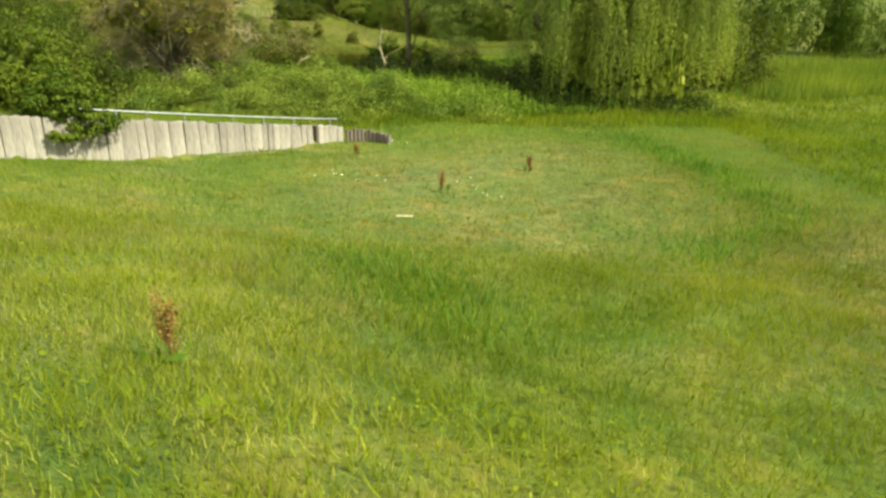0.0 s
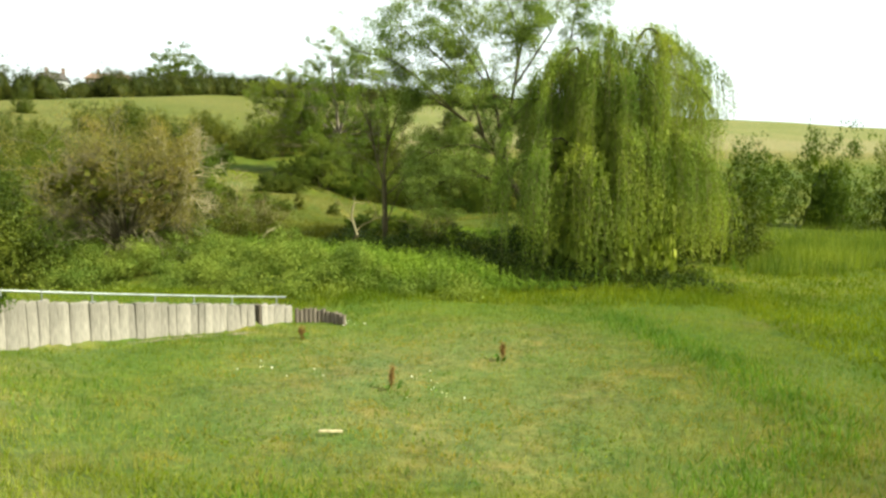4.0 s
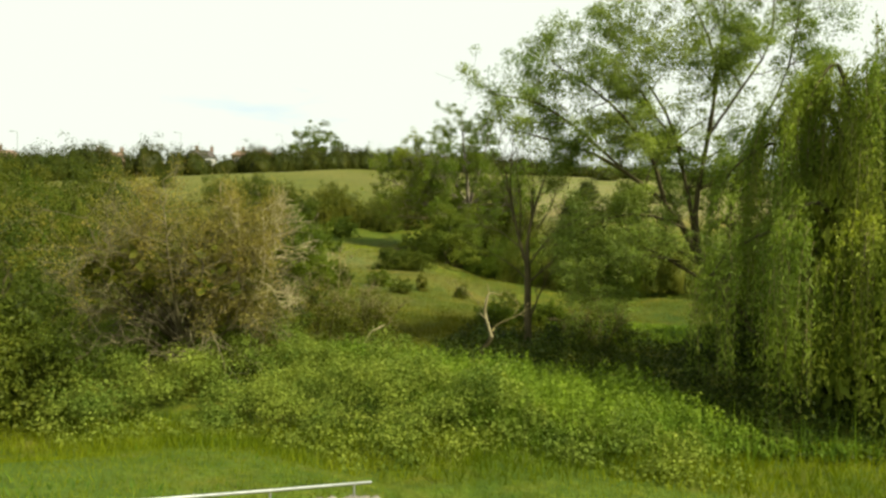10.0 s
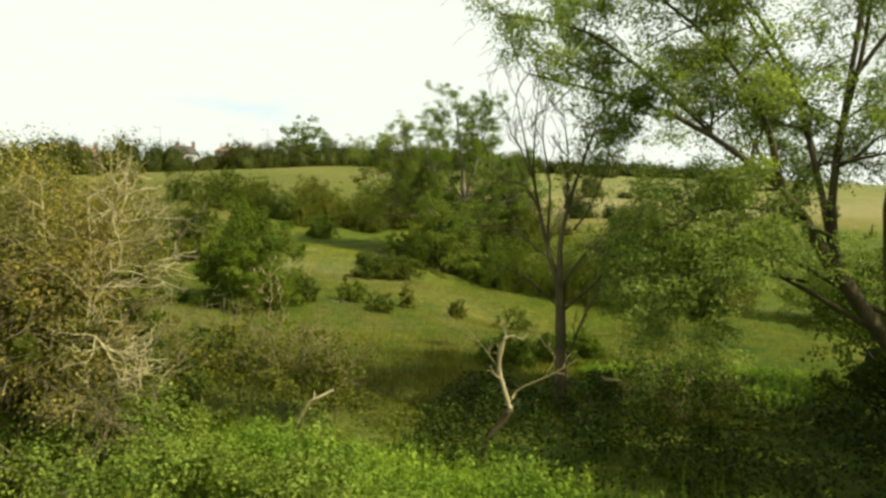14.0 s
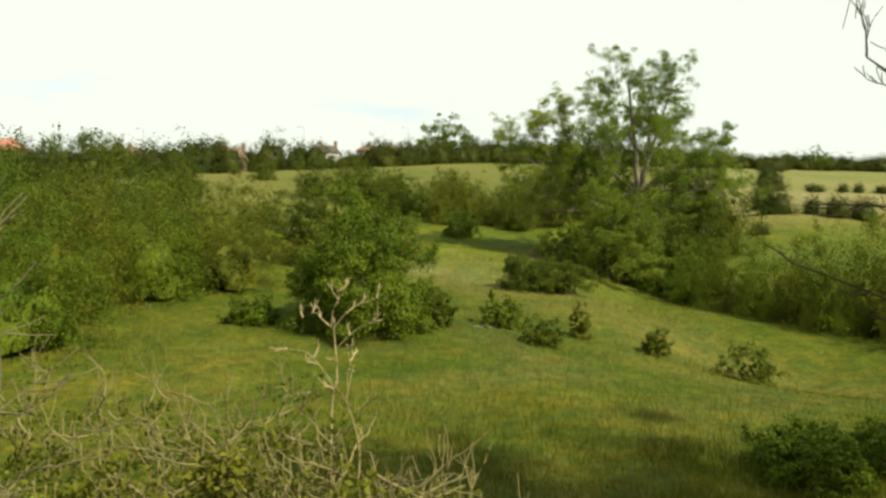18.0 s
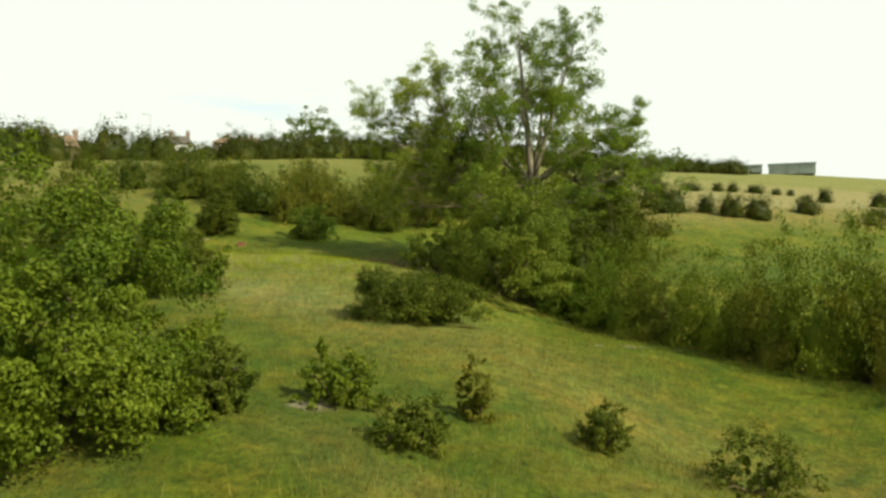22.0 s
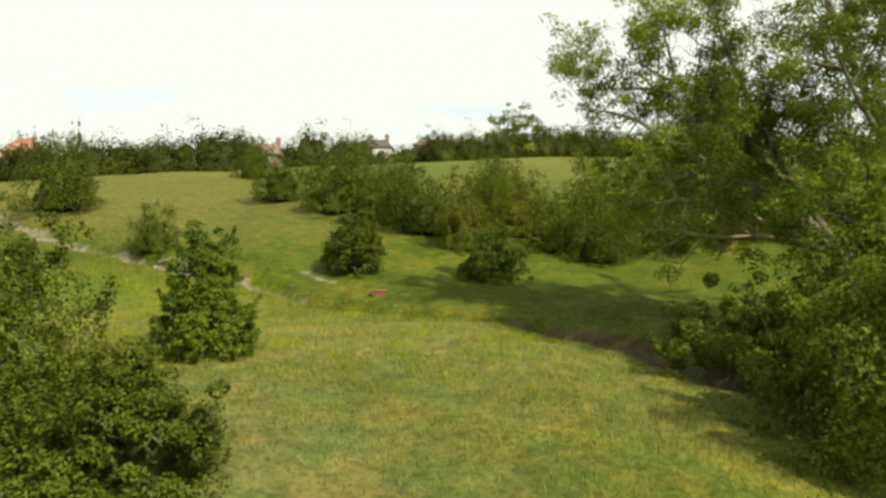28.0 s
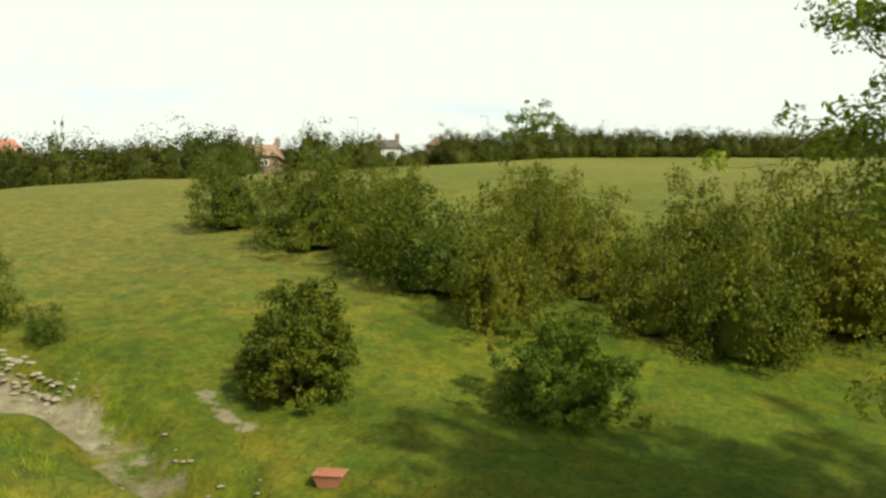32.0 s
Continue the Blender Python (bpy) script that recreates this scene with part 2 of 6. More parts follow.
M_WILLOW = leaf_mat("weeping_willow_leaf", (0.164, 0.212, 0.035), (0.228, 0.295, 0.048), (0.314, 0.369, 0.072), 0.4, 0.4, 0.5)
M_CRACK = leaf_mat("crack_willow_leaf", (0.191, 0.234, 0.061), (0.265, 0.325, 0.085), (0.379, 0.423, 0.133), 0.55, 0.4, 0.5)
# undergrowth leaf with the willows' deep shade put into its colour
M_SHADE = leaf_mat("shade_dark_leaf", (0.026, 0.040, 0.006), (0.042, 0.060, 0.008), (0.065, 0.082, 0.012), 0.25, 0.5, 0.45)
M_DOCK = leaf_mat("dock_seed", (0.180, 0.093, 0.028), (0.270, 0.145, 0.050), (0.360, 0.228, 0.089), 0.25, 1.0, 0.7)
M_FLOWER = leaf_mat("white_flower", (0.6, 0.6, 0.5), (0.75, 0.75, 0.66), (0.85, 0.85, 0.8), 0.3, 1.0, 0.7)
M_ASHBARK = rough_mat("ash_bark", (0.12, 0.10, 0.07), (0.34, 0.29, 0.21), 3.0, 0.9, 0.6, 22.0, stretch=(1, 1, 0.3))
M_BARK = rough_mat("bark", (0.055, 0.046, 0.022), (0.15, 0.125, 0.06), 3.0, 0.9, 0.8, 22.0, stretch=(1, 1, 0.3))
M_PALEBARK = rough_mat("pale_dead_wood", (0.27, 0.22, 0.11), (0.52, 0.45, 0.25), 2.5, 0.85, 0.5, 25.0, stretch=(1, 1, 0.3))
M_TWIGBARK = rough_mat("hawthorn_bark", (0.10, 0.085, 0.045), (0.26, 0.22, 0.12), 3.0, 0.9, 0.5, 22.0, stretch=(1, 1, 0.3))
M_TWIG = rough_mat("dead_twigs", (0.13, 0.105, 0.042), (0.31, 0.26, 0.115), 3.0, 0.9, 0.3)
M_THORN = rough_mat("lichened_thorn", (0.24, 0.18, 0.085), (0.50, 0.41, 0.23), 5.0, 0.9, 0.3)
M_SLEEPER = rough_mat("weathered_sleeper", (0.16, 0.14, 0.11), (0.42, 0.375, 0.30), 1.6, 0.9, 0.7, 26.0, stretch=(2.2, 2.2, 0.22))
M_STUB = rough_mat("dark_log", (0.09, 0.07, 0.05), (0.26, 0.21, 0.16), 2.0, 0.9, 0.7, 22.0, stretch=(2, 2, 0.3))
M_GALV = rough_mat("galvanised_steel", (0.30, 0.31, 0.29), (0.46, 0.47, 0.45), 3.0, 0.45, 0.1, 40.0, metal=0.6)
M_STONE = rough_mat("pale_rubble", (0.17, 0.14, 0.10), (0.38, 0.33, 0.25), 2.0, 0.9, 0.7, 14.0)
M_RED = rough_mat("faded_red_plastic", (0.27, 0.10, 0.06), (0.40, 0.17, 0.11), 2.5, 0.5, 0.1)
M_WHITE = rough_mat("white_plaster", (0.66, 0.65, 0.61), (0.82, 0.81, 0.78), 0.8, 0.8, 0.15)
M_BRICK = rough_mat("far_brickwork", (0.18, 0.12, 0.09), (0.28, 0.20, 0.15), 0.8, 0.9, 0.2)
M_ROOF = rough_mat("brown_roof_tiles", (0.06, 0.052, 0.045), (0.12, 0.105, 0.09), 0.7, 0.85, 0.3)
M_REDTILE = rough_mat("bright_red_tiles", (0.28, 0.12, 0.085), (0.40, 0.19, 0.14), 0.7, 0.85, 0.3)
M_REDROOF = rough_mat("red_roof_tiles", (0.22, 0.14, 0.10), (0.34, 0.23, 0.17), 0.7, 0.85, 0.3)
M_CLAD = rough_mat("grey_green_cladding", (0.20, 0.24, 0.21), (0.30, 0.34, 0.30), 0.3, 0.6, 0.1)
M_GLASS, _nt, _b = node_mat("window_glass")
_b.inputs["Base Color"].default_value, _b.inputs["Roughness"].default_value = (0.03, 0.035, 0.04, 1), 0.08


# ---- mesh tools ----
def np_mesh(name, verts, faces, mat, smooth=False):
    """A mesh from arrays of vertices and of faces that all have as many corners."""
    verts, faces = np.asarray(verts, np.float32), np.asarray(faces, np.int32)
    me = bpy.data.meshes.new(name)
    n, k = faces.shape
    me.vertices.add(len(verts))
    me.vertices.foreach_set("co", verts.ravel())
    me.loops.add(n * k)
    me.loops.foreach_set("vertex_index", faces.ravel())
    me.polygons.add(n)
    me.polygons.foreach_set("loop_start", np.arange(0, n * k, k, dtype=np.int32))
    if smooth:
        me.polygons.foreach_set("use_smooth", np.ones(n, bool))
    me.update(calc_edges=True)
    me.materials.append(mat)
    return me


def part(name, me, parent, label=""):
    ob = new(name, me)
    ob.parent = parent
    if label:
        ob["label"] = label
    return ob


def bm_mesh(name, bm, mat, smooth=False):
    me = bpy.data.meshes.new(name)
    bm.normal_update()
    bm.to_mesh(me)
    bm.free()
    if smooth:
        me.polygons.foreach_set("use_smooth", np.ones(len(me.polygons), bool))
    me.materials.append(mat)
    return me


def thing(name, x, y, z, label, category, group="", turn=0.0, kind=""):
    ob = new(name)
    ob.empty_display_size = 0.2
    ob.matrix_world = pose(x, y, z, 0, 0, turn)
    return tagged(ob, label, category, group, kind)


def box_bm(bm, sx, sy, sz, at=(0, 0, 0), bevel=0.0):
    r = bmesh.ops.create_cube(bm, size=1, matrix=Matrix.Translation(at) @ Matrix.Diagonal((sx, sy, sz, 1)))
    if bevel:
        es = list({e for v in r["verts"] for e in v.link_edges})
        bmesh.ops.bevel(bm, geom=es, offset=bevel, segments=1, affect="EDGES")


def unit(v):
    return v / np.maximum(np.linalg.norm(v, axis=-1, keepdims=True), 1e-9)


def leaf_quads(rng, centres, size, aspect=0.5, along=None, flat=0.0, face=None):
    """Pointed leaves, one quad each, slightly folded. along: the way the leaves hang; flat: how much they lie level; face: the way their upper sides look."""
    n = len(centres)
    u = rng.normal(size=(n, 3)) if along is None else along + rng.normal(size=(n, 3)) * 0.25
    if flat:
        u[:, 2] *= 1 - flat
    u = unit(u)
    if face is None:
        v = unit(np.cross(u, rng.normal(size=(n, 3))))
    elif along is None:
        nrm = unit(unit(face) + rng.normal(size=(n, 3)) * 0.55)
        u = unit(np.cross(nrm, u))
        v = np.cross(nrm, u)
    else:
        v = unit(np.cross(unit(face) + rng.normal(size=(n, 3)) * 0.42, u))
    nrm = np.cross(u, v)
    s = size * rng.uniform(0.65, 1.35, (n, 1))
    a = centres - u * s * 0.5
    c = centres + u * s * 0.5
    b = centres + v * s * aspect * 0.5 + nrm * s * 0.08
    d = centres - v * s * aspect * 0.5 + nrm * s * 0.08
    verts = np.stack([a, b, c, d], 1).reshape(-1, 3)
    return verts, np.arange(4 * n).reshape(n, 4)


def tubes(lines, sides=5):
    """One mesh from polylines with radii: tapered limbs."""
    V, Fc, base = [], [], 0
    ang = np.linspace(0, 2 * np.pi, sides, endpoint=False)
    for pts, rad in lines:
        pts, rad = np.asarray(pts, float), np.asarray(rad, float)
        tan = unit(np.gradient(pts, axis=0))
        ref = np.where(np.abs(tan[:, 2:3]) > 0.9, np.array([[1.0, 0, 0]]), np.array([[0, 0, 1.0]]))
        a = unit(np.cross(tan, ref))
        b = np.cross(tan, a)
        ring = pts[:, None] + rad[:, None, None] * (np.cos(ang)[None, :, None] * a[:, None] + np.sin(ang)[None, :, None] * b[:, None])
        m = len(pts)
        V.append(ring.reshape(-1, 3))
        i = np.arange(m - 1)[:, None] * sides
        j = np.arange(sides)[None]
        q = np.stack([i + j, i + (j + 1) % sides, i + sides + (j + 1) % sides, i + sides + j], -1).reshape(-1, 4)
        Fc.append(q + base)
        base += m * sides
    return np.concatenate(V), np.concatenate(Fc)


def grow(rng, start, way, length, radius, depth, lines, tips, up=0.12, wobble=0.28, forks=(2, 4), spread=0.75, shrink=0.68, steps=6, bare=0.0):
    """A branching limb: adds its polylines to lines, and its outer points to tips."""
    pts, p, d = [np.array(start, float)], np.array(start, float), unit(np.array(way, float))
    for _ in range(steps):
        d = unit(d + rng.normal(size=3) * wobble * 0.45 + np.array([0, 0, up * 0.5]))
        p = p + d * length / steps
        pts.append(p.copy())
    end = 0.5 if depth else 0.25
    lines.append((pts, np.linspace(radius, max(radius * end, 0.004), steps + 1)))
    if depth <= 1:
        tips.extend(pts[steps // 2:])
    if depth == 0:
        return
    for k in range(rng.integers(*forks) + 1):
        i = rng.integers(int(steps * (0.35 + bare)), steps + 1) if k else steps
        side = unit(np.cross(d, rng.normal(size=3)))
        nd = unit(d * (1 - spread * 0.5) + side * spread * rng.uniform(0.5, 1.1) + np.array([0, 0, up]))
        grow(rng, pts[i], nd, length * shrink * rng.uniform(0.75, 1.2), max(radius * end * rng.uniform(0.6, 0.95), 0.005), depth - 1, lines, tips, up, wobble, forks, spread, shrink, max(4, steps - 1))


def clump_points(rng, centres, radius, count, flat=0.8):
    """Points scattered round clump centres, denser towards each clump's shell, and the way out of the clump at each."""
    centres = np.asarray(centres, float)
    k = rng.integers(0, len(centres), count)
    out = unit(rng.normal(size=(count, 3)))
    out[:, 2] = np.where((out[:, 2] < -0.2) & (rng.uniform(size=count) < 0.6), -out[:, 2], out[:, 2])
    d = out * (rng.uniform(0.15, 1, (count, 1)) ** 0.4)
    return centres[k] + d * radius * rng.uniform(0.6, 1.3, (len(centres), 1))[k] * np.array([1, 1, flat]), out + np.array([0, 0, 0.35])


def bush_meshes(seed, rx, ry, h, leaf, mat, n_leaf, clumps=120, clump_r=0.2, lump=0.28, aspect=0.55, stems=5, skirt=0.0, stem_mat=None, shape=0.0, heart=0, shoot=1.0, core=0.0):
    """A shrub's stems and foliage: clumps of leaves on an uneven dome, open underneath by skirt. shape: narrower towards the top."""
    rng = np.random.default_rng(seed)
    clumps, clump_r, heart = int(clumps * 1.7), clump_r * 0.8, heart or n_leaf // 50
    d = unit(rng.normal(size=(clumps, 3)))
    d[:, 2] = np.abs(d[:, 2]) * 1.15 - 0.12
    d[:, :2] *= np.minimum(np.linalg.norm(d[:, :2], axis=1, keepdims=True) ** -0.32, 1.5)     # blunt, not pointed, at the top
    a = np.arctan2(d[:, 1], d[:, 0])
    r = 1 + lump * (0.6 * np.sin(a * 2 + seed) + 0.5 * np.sin(a * 3 + d[:, 2] * 3 + seed * 1.7) + 0.4 * np.cos(a * 5 - d[:, 2] * 5)) * 0.7 + rng.normal(size=clumps) * lump * 0.3
    r *= rng.uniform(0.35, 1.0, clumps) ** 0.3
    taper = 1 - shape * np.clip(d[:, 2], 0, 1)
    c = np.stack([d[:, 0] * rx * r * taper, d[:, 1] * ry * r * taper, h * (skirt + (0.95 - skirt) * np.clip(0.12 + d[:, 2] * 0.85 * r, 0.02, 1.08))], 1)
    size = min(rx, ry, h)
    pts, face = clump_points(rng, c, clump_r * size * 1.15, n_leaf)
    face = face + 0.5 * unit(pts - np.array([0, 0, h * 0.4]))
    # young shoots break the outline
    shoots = max(10, clumps // 5)
    k = rng.integers(0, clumps, shoots)
    way = unit(d[k] + np.array([0, 0, 0.7]) + rng.normal(size=(shoots, 3)) * 0.25) * size * shoot * rng.uniform(0.15, 0.38, (shoots, 1))
    on = np.flatnonzero(rng.uniform(size=n_leaf) < (0.10 if leaf < 0.2 else 0.04))
    w = rng.integers(0, shoots, len(on))
    pts[on] = c[k][w] + way[w] * rng.uniform(0.2, 1.1, (len(on), 1)) + rng.normal(size=(len(on), 3)) * 0.028 * size
    pts[:, 2] = np.maximum(pts[:, 2], 0.03 + skirt * h * 0.5 * rng.uniform(0, 1, n_leaf))
    v, f = leaf_quads(rng, pts, leaf, aspect, face=face)
    if heart:
        hv, hf = leaf_quads(rng, c[rng.integers(0, clumps, heart)] * np.array([0.74, 0.74, 0.80]) * rng.uniform(0.3, 1, (heart, 1)), leaf * 3.0, 0.8)
        v, f = np.concatenate([v, hv]), np.concatenate([f, hf + len(v)])
    if core:
        th, ph = np.meshgrid(np.linspace(0.05, 1.75, 11), np.linspace(0, 2 * np.pi, 19)[:-1])
        e = np.stack([np.sin(th) * np.cos(ph), np.sin(th) * np.sin(ph), np.cos(th)], -1)
        e[..., :2] *= np.minimum(np.linalg.norm(e[..., :2], axis=-1, keepdims=True) ** -0.32, 1.5)
        b = np.arctan2(e[..., 1], e[..., 0])
        q = core * (1 + lump * 0.7 * (0.6 * np.sin(b * 2 + seed) + 0.5 * np.sin(b * 3 + e[..., 2] * 3 + seed * 1.7) + 0.4 * np.cos(b * 5 - e[..., 2] * 5))) * rng.uniform(0.9, 1.1, th.shape)
        cv = np.stack([e[..., 0] * rx * q, e[..., 1] * ry * q, h * (skirt + (0.95 - skirt) * np.clip(0.12 + e[..., 2] * 0.85 * q, 0.02, 1))], -1).reshape(-1, 3)
        i, j = np.meshgrid(np.arange(18), np.arange(10), indexing="ij")
        cf = np.stack([i * 11 + j, i * 11 + j + 1, (i + 1) % 18 * 11 + j + 1, (i + 1) % 18 * 11 + j], -1).reshape(-1, 4)
        v, f = np.concatenate([v, cv]), np.concatenate([f, cf + len(v)])
    made = []
    for k in range(stems):
        goal = c[rng.integers(0, clumps)] * np.array([0.85, 0.85, 0.9])
        b0 = np.array([rng.normal() * rx * 0.1, rng.normal() * ry * 0.1, -0.15])
        tt = np.linspace(0, 1, 7)[:, None]
        path = b0 * (1 - tt) + goal * tt + np.array([0, 0, 1.0]) * (np.sin(tt * np.pi) * 0.12 * h) + rng.normal(size=(7, 3)) * 0.04 * rx
        sv, sf = tubes([(path, np.linspace(0.025 + 0.009 * h, 0.008, 7))], 5)
        made.append(np_mesh("stem", sv, sf, stem_mat or M_BARK, True))
    return made, np_mesh("foliage", v, f, mat)


def put_bush(meshes, name, x, y, label, category="shrub", group="", turn=0.0, size=(1, 1, 1), sink=0.05):
    ob = thing(name, x, y, ground_z(x, y) - sink, label, category, group, turn)
    ob.scale = size
    for me in meshes[0]:
        part("stem", me, ob)
    part("foliage", meshes[1], ob)
    return ob


# ---- the lie of the land ----
PROFILE_S = (-60, 4, 25, 40, 48, 59, 67, 76, 81, 94, 107, 130, 161, 224, 291, 320, 420, 900, 4000)
PROFILE_Z = (0.0, 0.0, 0.15, 0.8, 1.5, 2.7, 3.7, 4.2, 5.2, 8.0, 10.6, 14.0, 18.3, 27.0, 36.0, 40.5, 44.0, 44.0, 30.0)
BANK_Q = (-30, -13, -10, -8.5, -6.5, -5, -3.5, -2, 0, 4, 40)
BANK_Z = (0.0, 0.0, 0.10, 0.28, 0.50, 0.75, 1.05, 1.5, 2.0, 2.6, 3.0)
STREAM = ((-62, 81.5), (-45, 76.6), (-36.8, 75.4), (-32.9, 75.2), (-30.4, 75.0), (-28.0, 74.2), (-25.4, 73.6), (-23.7, 73.5), (-21.9, 73.3), (-19.9, 73.8), (-18.2, 73.4), (-16.4, 72.6), (-14.7, 71.7), (-13.3, 70.6), (-12.4, 69.9), (-4.5, 65.6), (2, 60), (9, 52), (14, 44), (26, 40))
WALL_A, WALL_B = np.array((-2.95, 20.79)), np.array((-9.6, 12.91))      # the retaining wall's face
WALL_WAY = unit(WALL_B - WALL_A)
WALL_SLOPE = 0.157


def wall_top(along):
    return 0.44 + WALL_SLOPE * np.clip(along, 0, 12)


def seg_dist(x, y, line):
    """The distance of points from a polyline."""
    best = np.full(np.shape(x), 1e9)
    for (ax, ay), (bx, by) in zip(line, line[1:]):
        dx, dy = bx - ax, by - ay
        t = np.clip(((x - ax) * dx + (y - ay) * dy) / (dx * dx + dy * dy), 0, 1)
        best = np.minimum(best, np.hypot(x - ax - t * dx, y - ay - t * dy))
    return best


def smooth(a, b, v):
    t = np.clip((v - a) / (b - a), 0, 1)
    return t * t * (3 - 2 * t)


def ground_np(x, y):
    x, y = np.asarray(x, float), np.asarray(y, float)
    s = 0.866 * y - 0.5 * x
    z = sum(np.interp(s + o, PROFILE_S, PROFILE_Z) for o in (-5, -2.5, 0, 2.5, 5)) / 5
    z = z * smooth(18, 34, y)                                              # the near lawn is level
    z = z + 0.10 * np.sin(x * 0.31 + 1.3) * np.cos(y * 0.27) + 0.05 * np.sin(x * 0.83 + y * 0.61)
    q = -0.6 * x - 0.75 * y                                                # the lawn falls away from the start
    z = z + sum(np.interp(q + o, BANK_Q, BANK_Z) for o in (-0.8, 0, 0.8)) / 3
    z = z - 0.085 * np.clip(-70 - x, 0, 120)
    z = z + 1.4 * np.exp(-((s - 84) / 10) ** 2) * smooth(-6, 2, x) - 1.3 * smooth(-13, -6, x) * np.exp(-((y - 66) / 7) ** 2) - 1.5 * np.exp(-((x + 2) / 5) ** 2 - ((y - 54) / 5) ** 2) - 0.25 * np.exp(-((x + 12) / 3) ** 2 - ((y - 60) / 3) ** 2)
    along = (x - WALL_A[0]) * WALL_WAY[0] + (y - WALL_A[1]) * WALL_WAY[1]
    behind = (x - WALL_A[0]) * WALL_WAY[1] - (y - WALL_A[1]) * WALL_WAY[0]
    on = smooth(-1.2, 0.6, along) * (1 - smooth(10.2, 12.5, along))
    low = z + on * 0.16 * (1 - smooth(0.5, 4.0, -behind)) * smooth(1.5, 4.0, along)
    high = z + on * np.maximum(wall_top(along) - 0.06 - z, 0) * (1 - smooth(2.5, 7.5, behind))
    z = np.where(behind > 0, low + (high - low) * smooth(0.10, 0.45, behind), low)
    d = seg_dist(x, y, STREAM)
    rag = 0.12 * np.sin(x * 1.7 + 0.4 * y) + 0.07 * np.sin(x * 4.1 - 0.6 * y)
    cut = 0.5 * (1 - smooth(0.35, 0.8, d + rag)) + 0.12 * (1 - smooth(0.6, 2.2, d + rag)) * smooth(-6, -14, x)
    return z - cut * smooth(36, 46, y)



def axis(lo, hi, step, far, fine):
    """Grid lines: fine where the stream cuts its bank, then wider and wider towards the horizon."""
    near = np.concatenate([np.arange(lo, fine[0], step), np.arange(fine[0], fine[1], 0.2), np.arange(fine[1], hi + step / 2, step)])
    out = step * 1.22 ** np.arange(1, 60)
    out = np.cumsum(out)
    out = out[out < far]
    return np.concatenate([(lo - out)[::-1], near, near[-1] + out])


gx, gy = axis(-62, 30, 0.5, 3600, (-42, -8)), axis(-6, 104, 0.5, 3600, (66, 80))
GX, GY = np.meshgrid(gx, gy)
GZ = ground_np(GX, GY)
nx, ny = len(gx), len(gy)
ii, jj = np.meshgrid(np.arange(nx - 1), np.arange(ny - 1))
q0 = (jj * nx + ii).ravel()
ground_me = np_mesh("ground", np.stack([GX, GY, GZ], -1).reshape(-1, 3), np.stack([q0, q0 + 1, q0 + nx + 1, q0 + nx], 1), M_GROUND, True)


def ground_z(x, y):
    """The height of the ground mesh at a place."""
    i, j = min(max(int(np.searchsorted(gx, x)) - 1, 0), nx - 2), min(max(int(np.searchsorted(gy, y)) - 1, 0), ny - 2)
    u, v = (x - gx[i]) / (gx[i + 1] - gx[i]), (y - gy[j]) / (gy[j + 1] - gy[j])
    return float((GZ[j, i] * (1 - u) + GZ[j, i + 1] * u) * (1 - v) + (GZ[j + 1, i] * (1 - u) + GZ[j + 1, i + 1] * u) * v)


SD = seg_dist(GX, GY, STREAM)
soil = (0.50 + 0.16 * smooth(-30, -32, GX) + 0.36 * smooth(-23, -17, GX)) * np.exp(-(SD / (0.70 + 0.25 * smooth(-22, -15, GX))) ** 4) * smooth(36, 46, GY) * (1 - smooth(2, 9, GX))
soil = np.maximum(soil, (0.66 + 0.16 * np.sin(GX * 5.1 + 2 * np.sin(GY * 4.3))) * np.exp(-(seg_dist(GX, GY, ((-29.4, 76.7), (-28.3, 76.15), (-27.4, 75.9))) / (0.24 + 0.08 * np.sin(GX * 7.3))) ** 2))
soil = np.maximum(soil, 0.22 * np.exp(-(seg_dist(GX, GY, ((-52, 81), (-40, 77.6), (-31.5, 76.0), (-24, 74.4), (-18, 73.8))) / 0.8) ** 2))
soil = np.maximum(soil, 0.7 * np.exp(-(np.hypot(GX + 11.6, GY - 51.0) / 0.6) ** 2))
soil = np.maximum(soil, 0.46 * np.exp(-(seg_dist(GX, GY, ((-6.4, 60.6), (-3.6, 62.6))) / 0.4) ** 2))
foot = seg_dist(GX, GY, (tuple(WALL_A + WALL_WAY * 0.9 + 0.25 * np.array((0.76, -0.64))), tuple(WALL_A + WALL_WAY * 4.6 + 0.25 * np.array((0.76, -0.64)))))
soil = np.maximum(soil, 0.62 * np.exp(-(foot / 0.3) ** 2))
pale = np.clip(1 - 0.9 * np.exp(-(SD / 1.6) ** 4) * smooth(-31, -24, GX), 0, 1)
lawn = np.exp(-((GX - 1.4) / 4.9) ** 4 - ((GY - 15.4) / 4.9) ** 4)
S = 0.866 * GY - 0.5 * GX
dry = 0.5 * lawn + 0.5 * np.exp(-(seg_dist(GX, GY, ((-40, 66), (-24, 66), (-15, 60), (-7, 56), (-1, 51))) / 3.2) ** 2)
dry = np.maximum(dry, 0.95 * smooth(76, 83, S) * (1 - smooth(112, 128, S)) * smooth(-6, 0, GX))
dry = np.maximum(dry, (0.55 + 0.4 * smooth(-10, 0, GX) * (1 - 0.8 * smooth(128, 150, S))) * smooth(82, 94, S) * (0.75 + 0.25 * np.sin(GX * 0.09 + GY * 0.07)))
dry = np.maximum(dry, 0.65 * np.exp(-((GX - 6.2) / 3.0) ** 2 - ((GY - 9.5) / 5.0) ** 2))
dry = np.maximum(dry, 0.6 * np.exp(-((GX + 4.2) / 3.6) ** 2 - ((GY - 7.5) / 4.0) ** 2))
